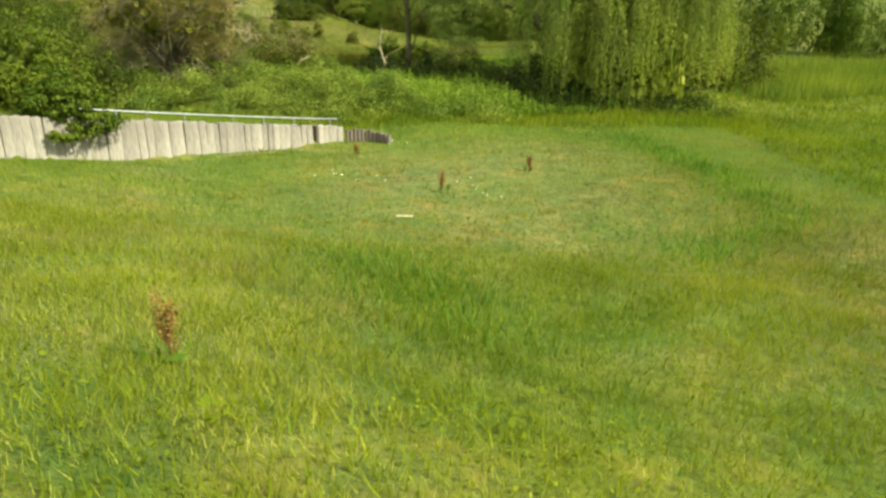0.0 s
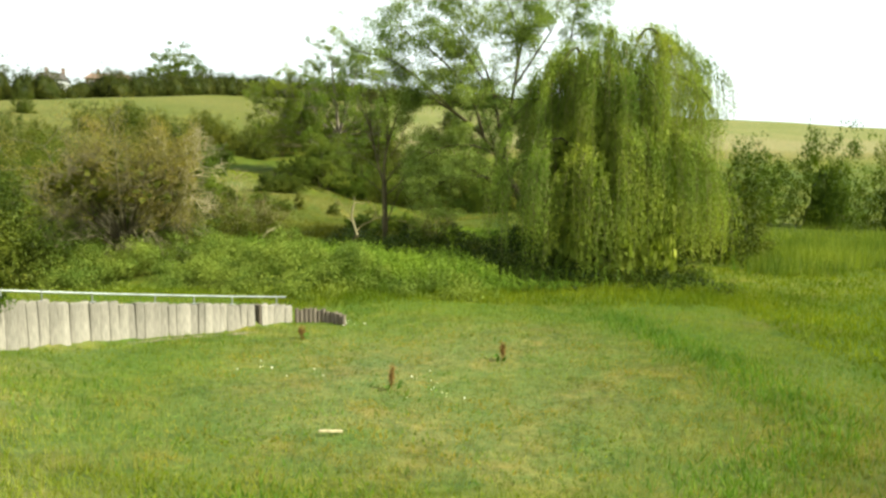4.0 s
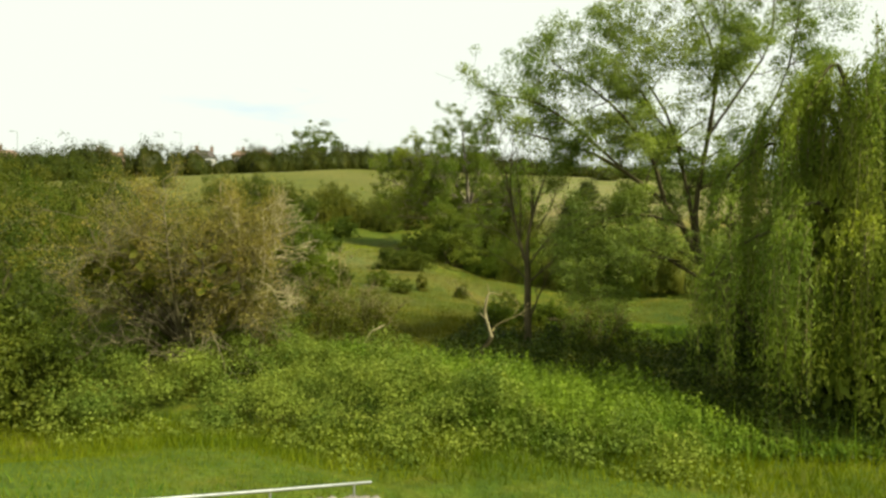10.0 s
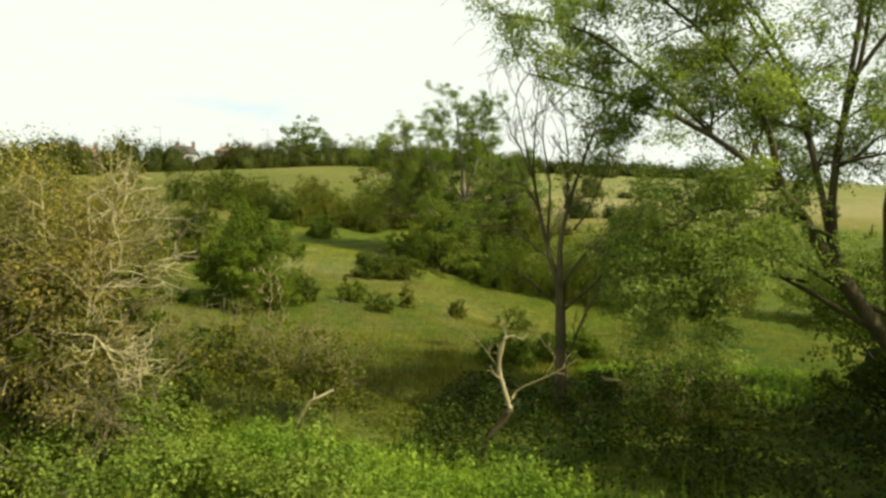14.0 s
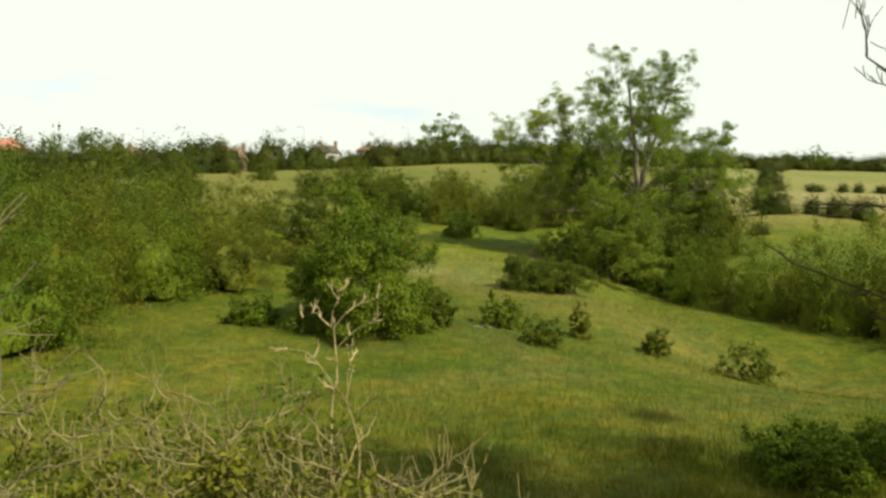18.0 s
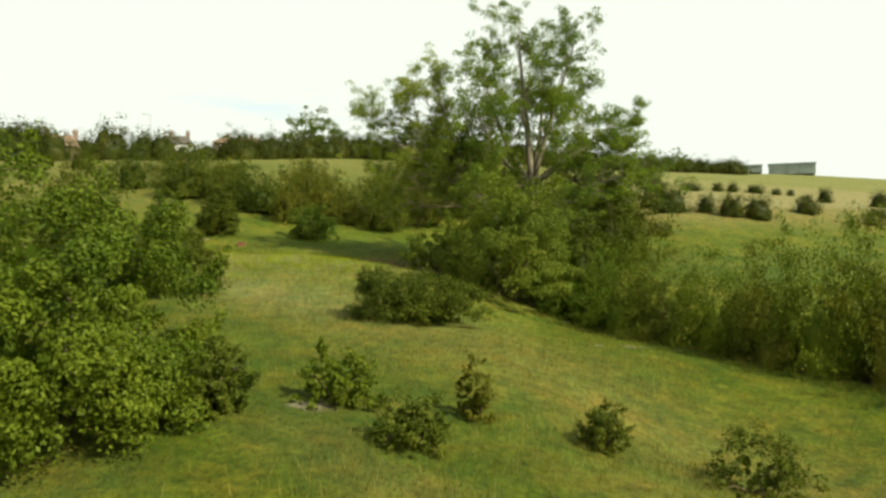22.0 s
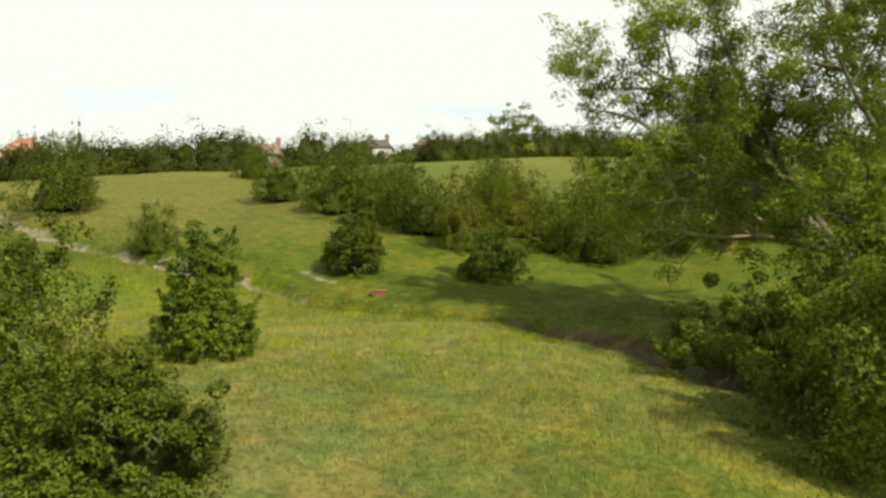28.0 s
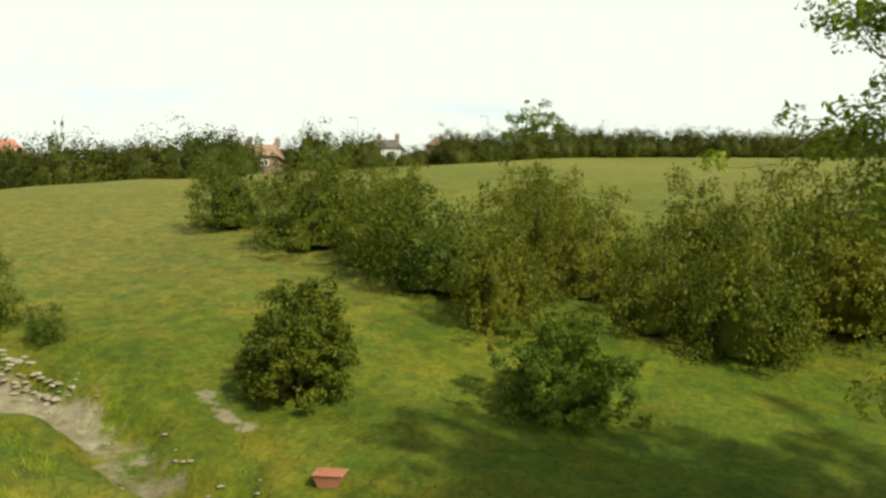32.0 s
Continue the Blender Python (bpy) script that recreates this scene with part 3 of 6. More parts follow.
dry = np.maximum(dry, 0.5 * np.exp(-((GX + 20) / 9) ** 2 - ((GY - 68) / 5) ** 2))
dry = np.maximum(dry, 0.45 * np.exp(-((GX + 6.5) / 3.5) ** 2 - ((GY - 37.5) / 3.0) ** 2))
dry = np.maximum(dry, (0.20 + 0.22 * np.sin(GX * 1.1 + 1.7 * np.sin(GY * 0.9))) * np.exp(-((GX + 8) / 8) ** 2 - ((GY - 47) / 5.5) ** 2))
dry = np.maximum(dry, (0.34 + 0.2 * np.sin(GX * 0.5 + 1.3 * np.sin(GY * 0.6))) * np.exp(-((GX + 44) / 12) ** 2 - ((GY - 88) / 8) ** 2))
lush = 0.9 * np.exp(-(seg_dist(GX, GY, ((-0.9, 9.5), (-0.2, 8.4), (0.3, 7.2))) / 0.85) ** 2) + 0.6 * np.exp(-(seg_dist(GX, GY, ((5.6, 21.0), (6.6, 16.0), (6.4, 12.6), (4.2, 10.9))) / 0.5) ** 2)
for tx, ty in ((2.9, 11.2), (2.3, 6.9), (-0.6, 12.3), (1.0, 16.4), (3.6, 13.9), (-1.6, 13.6), (4.6, 15.2)):
    lush = lush + 0.7 * np.exp(-(np.hypot(GX - tx, GY - ty) / 0.42) ** 2)
rl = np.random.default_rng(71)
for _ in range(70):
    tx, ty, tr = rl.uniform(-12, 14), rl.uniform(2, 22), rl.uniform(0.3, 1.1)
    spot = np.exp(-(np.hypot(GX - tx, (GY - ty) * 1.3) / tr) ** 2)
    if rl.uniform() < 0.5:
        lush = lush + 0.5 * spot
    else:
        dry = np.maximum(dry, 0.5 * spot)
lush = np.maximum(lush, (0.10 + 0.20 * smooth(9, 14, GY) + 0.25 * np.sin(GX * 0.9 + 1.5 * np.sin(GY * 0.6)) * np.cos(GY * 0.8)) * (1 - smooth(23, 29, GY)))
# the ash tree's shade on the far bank, painted in as darker green
lush = np.maximum(lush, 0.3 * np.exp(-((GX + 19) / 7) ** 2 - ((GY - 79) / 4) ** 2))
for key, values in (("soil", soil), ("pale", pale), ("old_turf", (1 - 0.75 * smooth(-6, -11, GX) * smooth(57, 62, GY) * (1 - smooth(71, 74, GY))) * np.maximum(smooth(32, 37, GY) * (1 - 0.65 * smooth(84, 98, S) * smooth(-14, -4, GX)), 0.8 * smooth(1, 6, GX) * (1 - smooth(20, 25, GY)))), ("dry", np.clip(dry, 0, 1)), ("lush", np.clip(lush, 0, 1))):
    ground_me.attributes.new(key, "FLOAT", "POINT").data.foreach_set("value", values.astype(np.float32).ravel())
tagged(new("ground", ground_me), "rough green and straw meadow with a worn stream bank", "ground", kind="structure")


# ---- grasses ----
def blades(seed, x, y, height, width, mat, name, label, lean=0.35):
    """Upright grass blades, one triangle each, at the given places."""
    rng = np.random.default_rng(seed)
    n = len(x)
    z = ground_np(x, y)
    h = height * rng.uniform(0.5, 1.35, n)
    a = rng.uniform(0, 2 * np.pi, n)
    w = width * rng.uniform(0.6, 1.4, n)
    base = np.stack([x, y, z - 0.02], 1)
    side = np.stack([np.cos(a) * w, np.sin(a) * w, np.zeros(n)], 1)
    tip = base + np.stack([rng.normal(size=n) * lean * h, rng.normal(size=n) * lean * h, h], 1)
    v = np.stack([base - side, base + side, tip], 1).reshape(-1, 3)
    return tagged(new(name, np_mesh(name, v, np.arange(3 * n).reshape(n, 3), mat)), label, "grass", kind="stuff")


def scatter(seed, n, x0, x1, y0, y1, keep=None):
    rng = np.random.default_rng(seed)
    x, y = rng.uniform(x0, x1, n), rng.uniform(y0, y1, n)
    if keep is not None:
        k = rng.uniform(0, 1, n) < keep(x, y)
        x, y = x[k], y[k]
    return x, y


def tufts(x, y, f, cut):
    """Thins places out into tufts."""
    v = np.sin(x * f + 2 * np.sin(y * f * 0.7)) * np.cos(y * f * 1.1 + 1.7 * np.sin(x * f * 0.6))
    return np.clip((v - cut) * 2.5, 0.08, 1)


def front(x, y):
    along = (x - WALL_A[0]) * WALL_WAY[0] + (y - WALL_A[1]) * WALL_WAY[1]
    behind = (x - WALL_A[0]) * WALL_WAY[1] - (y - WALL_A[1]) * WALL_WAY[0]
    lawn = np.exp(-((x - 1.0) / 5.2) ** 4 - ((y - 15.2) / 4.8) ** 4)
    return np.where((behind < -0.05) | (behind > 0.45) | (along < -0.1) | (along > 10.3), 1 - 0.8 * lawn, 0)


x, y = scatter(11, 230000, -17, 19, 1.5, 25.5, front)
blades(1, x, y, 0.11, 0.006, M_GRASS, "meadow_grass", "long yellow-green meadow grass")
x, y = scatter(37, 90000, -9, 9, 1.5, 10.5, lambda x, y: 0.35 + 0.65 * tufts(x, y, 1.7, 0.0))
blades(13, x, y, 0.17, 0.005, M_GRASS, "long_grass", "long soft green grass of the rough lawn", 0.5)
x, y = scatter(17, 50000, 9, 40, 14, 30)
blades(7, x, y, 0.16, 0.02, M_GRASS, "meadow_grass", "long yellow-green meadow grass")
x, y = scatter(12, 36000, -7, 9, 9, 22, lambda x, y: np.exp(-((x - 1.0) / 5.5) ** 4 - ((y - 15.2) / 5) ** 4))
blades(2, x, y, 0.05, 0.014, M_STRAW, "trodden_grass", "short trodden yellowish turf")
x, y = scatter(13, 60000, -16, 17, 1.5, 25, lambda x, y: front(x, y) * tufts(x, y, 0.55, 0.35) * 0.5)
blades(3, x, y, 0.14, 0.011, M_LUSH, "lush_grass", "darker lush green grass in patches")
x, y = scatter(18, 48000, -4, 8, 5, 22, lambda x, y: np.exp(-(seg_dist(x, y, ((-0.9, 9.5), (-0.2, 8.4), (0.3, 7.2))) / 0.85) ** 2) + 0.9 * np.exp(-(seg_dist(x, y, ((5.6, 21.0), (6.6, 16.0), (6.4, 12.6), (4.2, 10.9))) / 0.65) ** 2))
blades(8, x, y, 0.2, 0.012, M_LUSH, "lush_grass", "dark lush grass in a damp hollow of the lawn")
x, y = scatter(14, 170000, -34, 8, 36, 68, lambda x, y: 0.9 * (seg_dist(x, y, STREAM) > 1.1))
blades(4, x, y, 0.085, 0.008, M_MEADOW, "meadow_grass", "uneven green grass of the lower meadow", 0.6)
x, y = scatter(15, 60000, -34, 8, 36, 70, lambda x, y: tufts(x, y, 0.42, 0.1) * (seg_dist(x, y, STREAM) > 1.1))
blades(5, x, y, 0.26, 0.006, M_STRAW, "dry_grass", "tall straw-coloured seeding grass")
x, y = scatter(16, 80000, -60, 30, 68, 112, lambda x, y: (seg_dist(x, y, STREAM) > 1.1) * 0.9 * (1 - 0.85 * smooth(76, 83, 0.866 * y - 0.5 * x) * smooth(-6, 0, x)))
blades(6, x, y, 0.06, 0.014, M_MEADOW, "hillside_grass", "grazed green grass on the hillside", 0.7)
x, y = scatter(19, 20000, -48, 4, 58, 84, lambda x, y: np.exp(-((seg_dist(x, y, STREAM) - 1.55) / 0.4) ** 2))
blades(9, x, y, 0.26, 0.010, M_MEADOW, "bank_grass", "long grass hanging over the stream bank", 0.5)
x, y = scatter(20, 90000, -13, 8, 34.5, 48, lambda x, y: np.exp(-((x + 4.5) / 6) ** 2 - ((y - 39.5) / 4.6) ** 2) * (0.45 + 0.55 * tufts(x, y, 1.1, 0.0)))
blades(10, x, y, 0.26, 0.006, M_MEADOW, "tussock_grass", "long olive tussock grass at the wood's edge", 0.3)
x, y = scatter(29, 28000, -12, 6, 34.5, 46, lambda x, y: np.exp(-((x + 4.5) / 5) ** 2 - ((y - 38.5) / 3.6) ** 2) * tufts(x, y, 0.9, 0.1))
blades(11, x, y, 0.42, 0.005, M_STRAW, "seeding_grass", "pale seeding grass heads among the tussocks", 0.3)
x, y = scatter(35, 60000, -8, 11, 3, 14, lambda x, y: np.exp(-((x + 3.2) / 2.2) ** 2 - ((y - 8.5) / 3) ** 2) * tufts(x, y, 1.3, 0.1) + np.exp(-((x - 6.5) / 2.4) ** 2 - ((y - 9.5) / 3.5) ** 2) * tufts(x, y, 1.1, 0.2))
blades(12, x, y, 0.24, 0.004, M_STRAW, "seeding_grass", "pale seeding grass heads over the lawn", 0.35)
near_bank = lambda x, y: (seg_dist(x, y, STREAM) > 1.25) * (y < np.interp(x, [p[0] for p in STREAM], [p[1] for p in STREAM]))
x, y = scatter(38, 90000, -38, -9, 62, 77, lambda x, y: near_bank(x, y) * smooth(60.5, 68, y) * (1 - 0.5 * smooth(-18, -13, x)) * (0.2 + 0.8 * tufts(x, y, 1.6, 0.0)))
blades(14, x, y, 0.17, 0.008, M_BANK, "bank_grass", "tufted yellow-green grass above the stream", 0.5)
x, y = scatter(39, 18000, -38, -9, 62, 77, lambda x, y: near_bank(x, y) * tufts(x, y, 1.1, 0.1))
blades(15, x, y, 0.34, 0.006, M_STRAW, "seeding_grass", "pale seeding grass heads above the stream", 0.35)
x, y = scatter(40, 190000, -12, 4, 2, 15, lambda x, y: np.exp(-((x + 4.0) / 4.0) ** 2 - ((y - 6.5) / 4.6) ** 2) * (0.35 + 0.65 * tufts(x, y, 1.1, 0.0)))
blades(16, x, y, 0.11, 0.004, M_PALE, "pale_grass", "pale yellow-green seeding grass over the lawn", 0.45)
x, y = scatter(41, 90000, 1, 16, 3, 22, lambda x, y: np.exp(-((x - 6.8) / 2.8) ** 2 - ((y - 10.5) / 5.0) ** 2) * (0.35 + 0.65 * tufts(x, y, 0.9, 0.0)))
blades(17, x, y, 0.12, 0.005, M_RUST, "rusty_grass", "reddish-gold seeding grass beside the lawn", 0.45)
x, y = scatter(42, 60000, -7, 9, 9, 22, lambda x, y: np.exp(-((x - 1.0) / 5.5) ** 4 - ((y - 15.2) / 5) ** 4) * tufts(x, y, 2.3, 0.2))
blades(18, x, y, 0.07, 0.010, M_RUST, "trodden_grass", "worn brownish turf in patches", 0.6)
x, y = scatter(43, 26000, -7, 9, 9, 22, lambda x, y: np.exp(-((x - 1.0) / 5.5) ** 4 - ((y - 15.2) / 5) ** 4) * tufts(x, y, 3.1, 0.35))
blades(19, x, y, 0.09, 0.010, M_LUSH, "lush_grass", "small dark green tufts in the turf", 0.7)
rh = np.random.default_rng(36)
hc = np.stack([rh.uniform(-5, 7, 40), rh.uniform(2.5, 13, 40)], 1)
hp = hc[rh.integers(0, 40, 2600)] + rh.normal(size=(2600, 2)) * 0.3
v, f = leaf_quads(rh, np.column_stack([hp, ground_np(hp[:, 0], hp[:, 1]) + rh.uniform(0.03, 0.12, 2600)]), 0.045, 0.6, flat=0.5)
tagged(new("lawn_herbs", np_mesh("lawn_herbs", v, f, M_GRASS)), "broad-leaved weeds and clover in the lawn", "weeds", kind="stuff")
# ---- things ----
# ---- retaining wall, rail and log edging ----
def sleeper_mesh(rng, w, d, h):
    bm = bmesh.new()
    box_bm(bm, w, d, h, (0, 0, h / 2), 0.006)
    for v in bm.verts:
        v.co.x += rng.normal() * 0.006
        v.co.y += rng.normal() * 0.008
        if v.co.z > h * 0.9:
            v.co.z += rng.normal() * 0.012
    return bm_mesh("sleeper", bm, M_SLEEPER)


WALL_TURN = math.degrees(math.atan2(-WALL_WAY[1], -WALL_WAY[0]))
wall = thing("retaining_wall", WALL_A[0], WALL_A[1], 0, "low retaining wall of upright weathered grey timber sleepers", "wall", turn=WALL_TURN, kind="structure")
rng = np.random.default_rng(5)
pos = 0.0
while pos < 10.3:
    w = rng.uniform(0.17, 0.22)
    px, py = WALL_A + WALL_WAY * (pos + w / 2)
    top = float(wall_top(pos + w / 2))
    foot = min(ground_z(px + 0.12, py - 0.1), top - 0.2) - 0.25
    h = top + rng.normal() * 0.014 - foot
    if not 0.80 < pos < 1.0:
        s = part("sleeper", sleeper_mesh(rng, w, 0.13 + rng.uniform(-0.01, 0.02), h), wall)
        s.matrix_local = pose(-(pos + w / 2), 0.07 + rng.normal() * 0.009, foot, rng.normal() * 0.8, rng.normal() * 0.6, rng.normal() * 1.5)
    pos += w - 0.006
post = part("sleeper", sleeper_mesh(rng, 0.15, 0.16, 0.75), wall, "dark stained upright sleeper")
post.data.materials[0] = M_STUB
post.matrix_local = pose(-0.93, 0.11, float(wall_top(0.93)) - 0.73, 0, 0, 12)

rail = thing("handrail", WALL_A[0], WALL_A[1], float(wall_top(0)), "galvanised steel tube rail on short posts along the sleeper wall", "railing", turn=WALL_TURN)
RAIL_H = 0.21


def tube_mesh(name, a, b, r, mat, sides=10, mid=0.0):
    tt = np.linspace(0, 1, 6)[:, None]
    p = np.array(a) * (1 - tt) + np.array(b) * tt + np.array([0, 0, 1.0]) * mid * np.sin(tt * np.pi)
    v, f = tubes([(p, np.full(6, r))], sides)
    return np_mesh(name, v, f, mat, True)


part("tube", tube_mesh("tube", (-0.14, 0.07, RAIL_H + 0.03), (-7.6, 0.07, RAIL_H + 7.6 * WALL_SLOPE), 0.021, M_GALV, 10, -0.03), rail)
for a in (0.42, 1.70, 2.69, 3.62, 4.94, 5.88, 6.58, 7.4):
    p = part("post", tube_mesh("post", (0, 0, -0.02), (0, 0, RAIL_H), 0.016, M_GALV, 8), rail)
    p.matrix_local = pose(-a, 0.07, WALL_SLOPE * a + 0.01, rng.normal() * 2, rng.normal() * 3, 0)
    bm = bmesh.new()
    box_bm(bm, 0.11, 0.09, 0.012, (0, 0, 0.006), 0.003)
    part("base_plate", bm_mesh("base_plate", bm, M_GALV), p)

edging = thing("log_edging", WALL_A[0], WALL_A[1], 0, "curved edging of short upright dark log stubs", "edging", kind="structure")
for k in range(12):
    a = k / 11
    lx, ly = 0.12 + 1.25 * a, 0.02 + 0.14 * a - 0.52 * a ** 3
    gz = ground_z(WALL_A[0] + lx, WALL_A[1] + ly)
    bm = bmesh.new()
    hh = 0.37 + rng.uniform(-0.04, 0.04) - 0.06 * a
    bmesh.ops.create_cone(bm, cap_ends=True, segments=12, radius1=0.062, radius2=0.056, depth=hh + 0.3, matrix=Matrix.Translation((0, 0, (hh + 0.3) / 2 - 0.3)))
    for v in bm.verts:
        v.co.x *= 1 + rng.normal() * 0.05
        v.co.z += rng.normal() * 0.012
    s = part("log_stub", bm_mesh("log_stub", bm, M_STUB), edging)
    s.location = (lx, ly, gz - 0.02)

# ---- bramble bank and rank growth ----
def cover(seed, mounds, each, x0, x1, y0, y1, height_of, leaf, mat, name, label, category, aspect=0.6, radius=0.42):
    """A bank of scrub that nobody could count: rounded leafy mounds side by side, dark between them."""
    rng = np.random.default_rng(seed)
    x, y = scatter(seed, mounds, x0, x1, y0, y1)
    h = height_of(x, y)
    ok = h > 0.1
    x, y, h = x[ok], y[ok], h[ok]
    c = np.stack([x, y, ground_np(x, y) + h * rng.uniform(0.55, 1.0, len(x)) - 0.5 * radius], 1)
    pts, face = clump_points(rng, c, radius, each * len(x), 0.9)
    v, f = leaf_quads(rng, pts, leaf, aspect, face=face + np.array([0, 0, 0.55]))
    return tagged(new(name, np_mesh(name, v, f, mat)), label, category, kind="stuff")


def spires(seed, n, x0, x1, y0, y1, height_of, mat, name, label):
    """Upright leafy herbs: pairs of toothed leaves up each stem, smaller towards the tip."""
    rng = np.random.default_rng(seed)
    x, y = scatter(seed, n, x0, x1, y0, y1)
    h = height_of(x, y)
    ok = h > 0.2
    x, y, h = x[ok], y[ok], h[ok] * rng.uniform(0.75, 1.2, ok.sum())
    k = 20
    t = np.linspace(0.25, 1.0, k)[None]
    lean = rng.normal(size=(len(x), 2)) * 0.10
    a = rng.uniform(0, 6.28, (len(x), 1)) + np.arange(k)[None] * 1.57 + rng.normal(size=(len(x), k)) * 0.3
    reach = 0.085 * (1.15 - 0.75 * t)
    px = x[:, None] + lean[:, :1] * h[:, None] * t + np.cos(a) * reach
    py = y[:, None] + lean[:, 1:] * h[:, None] * t + np.sin(a) * reach
    pz = ground_np(x, y)[:, None] + h[:, None] * t + 0 * a
    out = np.stack([np.cos(a), np.sin(a), -0.55 + 0 * a], -1).reshape(-1, 3)
    up = np.stack([0.5 * np.cos(a), 0.5 * np.sin(a), 1 + 0 * a], -1).reshape(-1, 3)
    v, f = leaf_quads(rng, np.stack([px, py, pz], -1).reshape(-1, 3), 0.088, 0.5, along=out, face=up)
    return tagged(new(name, np_mesh(name, v, f, mat)), label, "nettles", kind="stuff")


def lumps(x, y, f, a=0.0):
    return 0.5 + 0.5 * np.sin(x * f + 1.6 * np.sin(y * f * 0.8 + a)) * np.cos(y * f * 1.2 + 1.3 * np.sin(x * f * 0.7 + a))


def bramble_h(x, y):
    edge = smooth(23.2, 25.0, y + 0.05 * x + 0.5 * np.sin(x * 1.1)) * (1 - smooth(31.5, 34.5, y + 0.25 * x))
    side = smooth(-17.5, -15.5, x) * (1 - smooth(0.0, 2.5, x + (y - 24.5) * 1.3))
    return edge * side * (0.25 + 1.35 * lumps(x, y, 1.5) ** 1.3 + 0.55 * lumps(x, y, 3.6, 1.0)) * (1 + 0.35 * smooth(-8, -13, x))


cover(21, 2500, 140, -18, 4, 22.8, 35, bramble_h, 0.060, M_BRAMBLE, "bramble_bank", "dense bank of green bramble behind the sleeper wall", "brambles", 0.75, 0.40)


def nettle_h(x, y):
    a = smooth(24.0, 25.4, y - 0.12 * (x - 2)) * (1 - smooth(29.0, 31.2, y + 0.25 * x)) * smooth(-1.5, 1.0, x + (y - 24.5) * 1.3) * smooth(-9, -7, x) * (1 - smooth(6.0, 9.5, x))
    b = smooth(28.2, 29.6, y + 0.8 * np.sin(x * 0.6)) * (1 - smooth(38, 46, y)) * smooth(11.5, 13.5, x) * (1 - smooth(60, 75, x))
    c = smooth(36.5, 38, y) * (1 - smooth(40.5, 42.5, y)) * smooth(-3, 0.5, x) * (1 - smooth(9, 12, x)) * 0.4
    a = a * (1 - 0.45 * smooth(1.5, 4.5, x)) * (1 - smooth(0.0, 1.2, x - 2.2 + 0.38 * (y - 26)) * smooth(25.0, 25.8, y))
    return np.maximum(np.maximum(a, b), c) * (0.75 + 0.4 * lumps(x, y, 1.3, 2.0))


spires(22, 12500, -9.5, 12, 23.8, 42.5, nettle_h, M_NETTLE, "nettle_bed", "tall green nettles beside the willow")
x, y = scatter(23, 15000, -9, 12, 23.8, 33, lambda x, y: np.clip(nettle_h(x, y), 0, 1))
blades(23, x, y, 0.85, 0.014, M_NETTLE, "rank_grass", "rank tall grass among the nettles", 0.18)
x, y = scatter(24, 85000, 11, 62, 28, 47, lambda x, y: np.clip(nettle_h(x, y), 0, 1))
blades(24, x, y, 0.62, 0.018, M_REED, "reed_bed", "band of tall green reeds past the lawn", 0.15)
x, y = scatter(25, 26000, -16, 14, 22.4, 26.5, lambda x, y: 0.8 * smooth(22.4, 23.2, y) * (1 - smooth(25.4, 26.5, y)) * smooth(-16, -13, x) * (1 - smooth(8, 14, x)))
blades(25, x, y, 0.26, 0.012, M_GRASS, "fringe_grass", "long grass along the foot of the brambles", 0.3)


def tangle_h(x, y):
    a = np.exp(-((x + 9.0) / 3.6) ** 2 - ((y - 33.4) / 2.2) ** 2) * 1.9
    return a * (0.7 + 0.5 * lumps(x, y, 1.9, 3.0))


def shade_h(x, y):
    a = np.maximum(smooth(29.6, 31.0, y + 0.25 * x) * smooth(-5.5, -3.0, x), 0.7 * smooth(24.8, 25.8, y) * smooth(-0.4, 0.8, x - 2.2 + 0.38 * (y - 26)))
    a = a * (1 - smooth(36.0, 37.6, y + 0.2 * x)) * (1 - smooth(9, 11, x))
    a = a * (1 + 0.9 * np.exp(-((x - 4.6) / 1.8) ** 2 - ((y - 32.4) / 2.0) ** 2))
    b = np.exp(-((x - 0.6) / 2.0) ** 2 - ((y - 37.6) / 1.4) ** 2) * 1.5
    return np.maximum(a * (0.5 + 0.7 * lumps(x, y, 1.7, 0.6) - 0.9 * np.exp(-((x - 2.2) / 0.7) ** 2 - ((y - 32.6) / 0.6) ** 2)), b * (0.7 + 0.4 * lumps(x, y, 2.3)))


# undergrowth laid where the willows shade the ground, darkened by M_SHADE's colour
cover(27, 1300, 60, -6, 11, 24.5, 41, shade_h, 0.10, M_SHADE, "shade_undergrowth", "herbs and scrub under the willows, leaf colour darkened for the shade", "undergrowth", 0.55, 0.42)
cover(26, 420, 46, -15, -3, 30.5, 37, tangle_h, 0.09, M_OLIVE, "undergrowth", "dull olive undergrowth below the trees", "undergrowth", 0.5, 0.36)


# ---- trees ----
def tree(name, x, y, z, label, seed, lines_by_limb, tips, leaf, mat, n_leaf, clump_r, bark, aspect=0.5, thin=1.0, category="tree", along=None, group="", pale=0):
    """A tree from its limbs and the points that carry leaves: trunk, each main limb and the crown are parts."""
    rng = np.random.default_rng(seed)
    ob = thing(name, x, y, z, label, category, group)
    for k, lines in enumerate(lines_by_limb):
        v, f = tubes(lines, 7 if k == 0 else 4)
        part("trunk" if k == 0 else "limb", np_mesh("trunk" if k == 0 else "limb", v, f, M_PALEBARK if k >= len(lines_by_limb) - pale else bark, True), ob)
    if n_leaf:
        tips = np.array(tips)
        tips = tips[rng.uniform(size=len(tips)) < thin]
        pts, face = clump_points(rng, tips, clump_r, n_leaf)
        v, f = leaf_quads(rng, pts, leaf, aspect, along=along, face=face)
        part("crown", np_mesh("crown", v, f, mat), ob)
    return ob


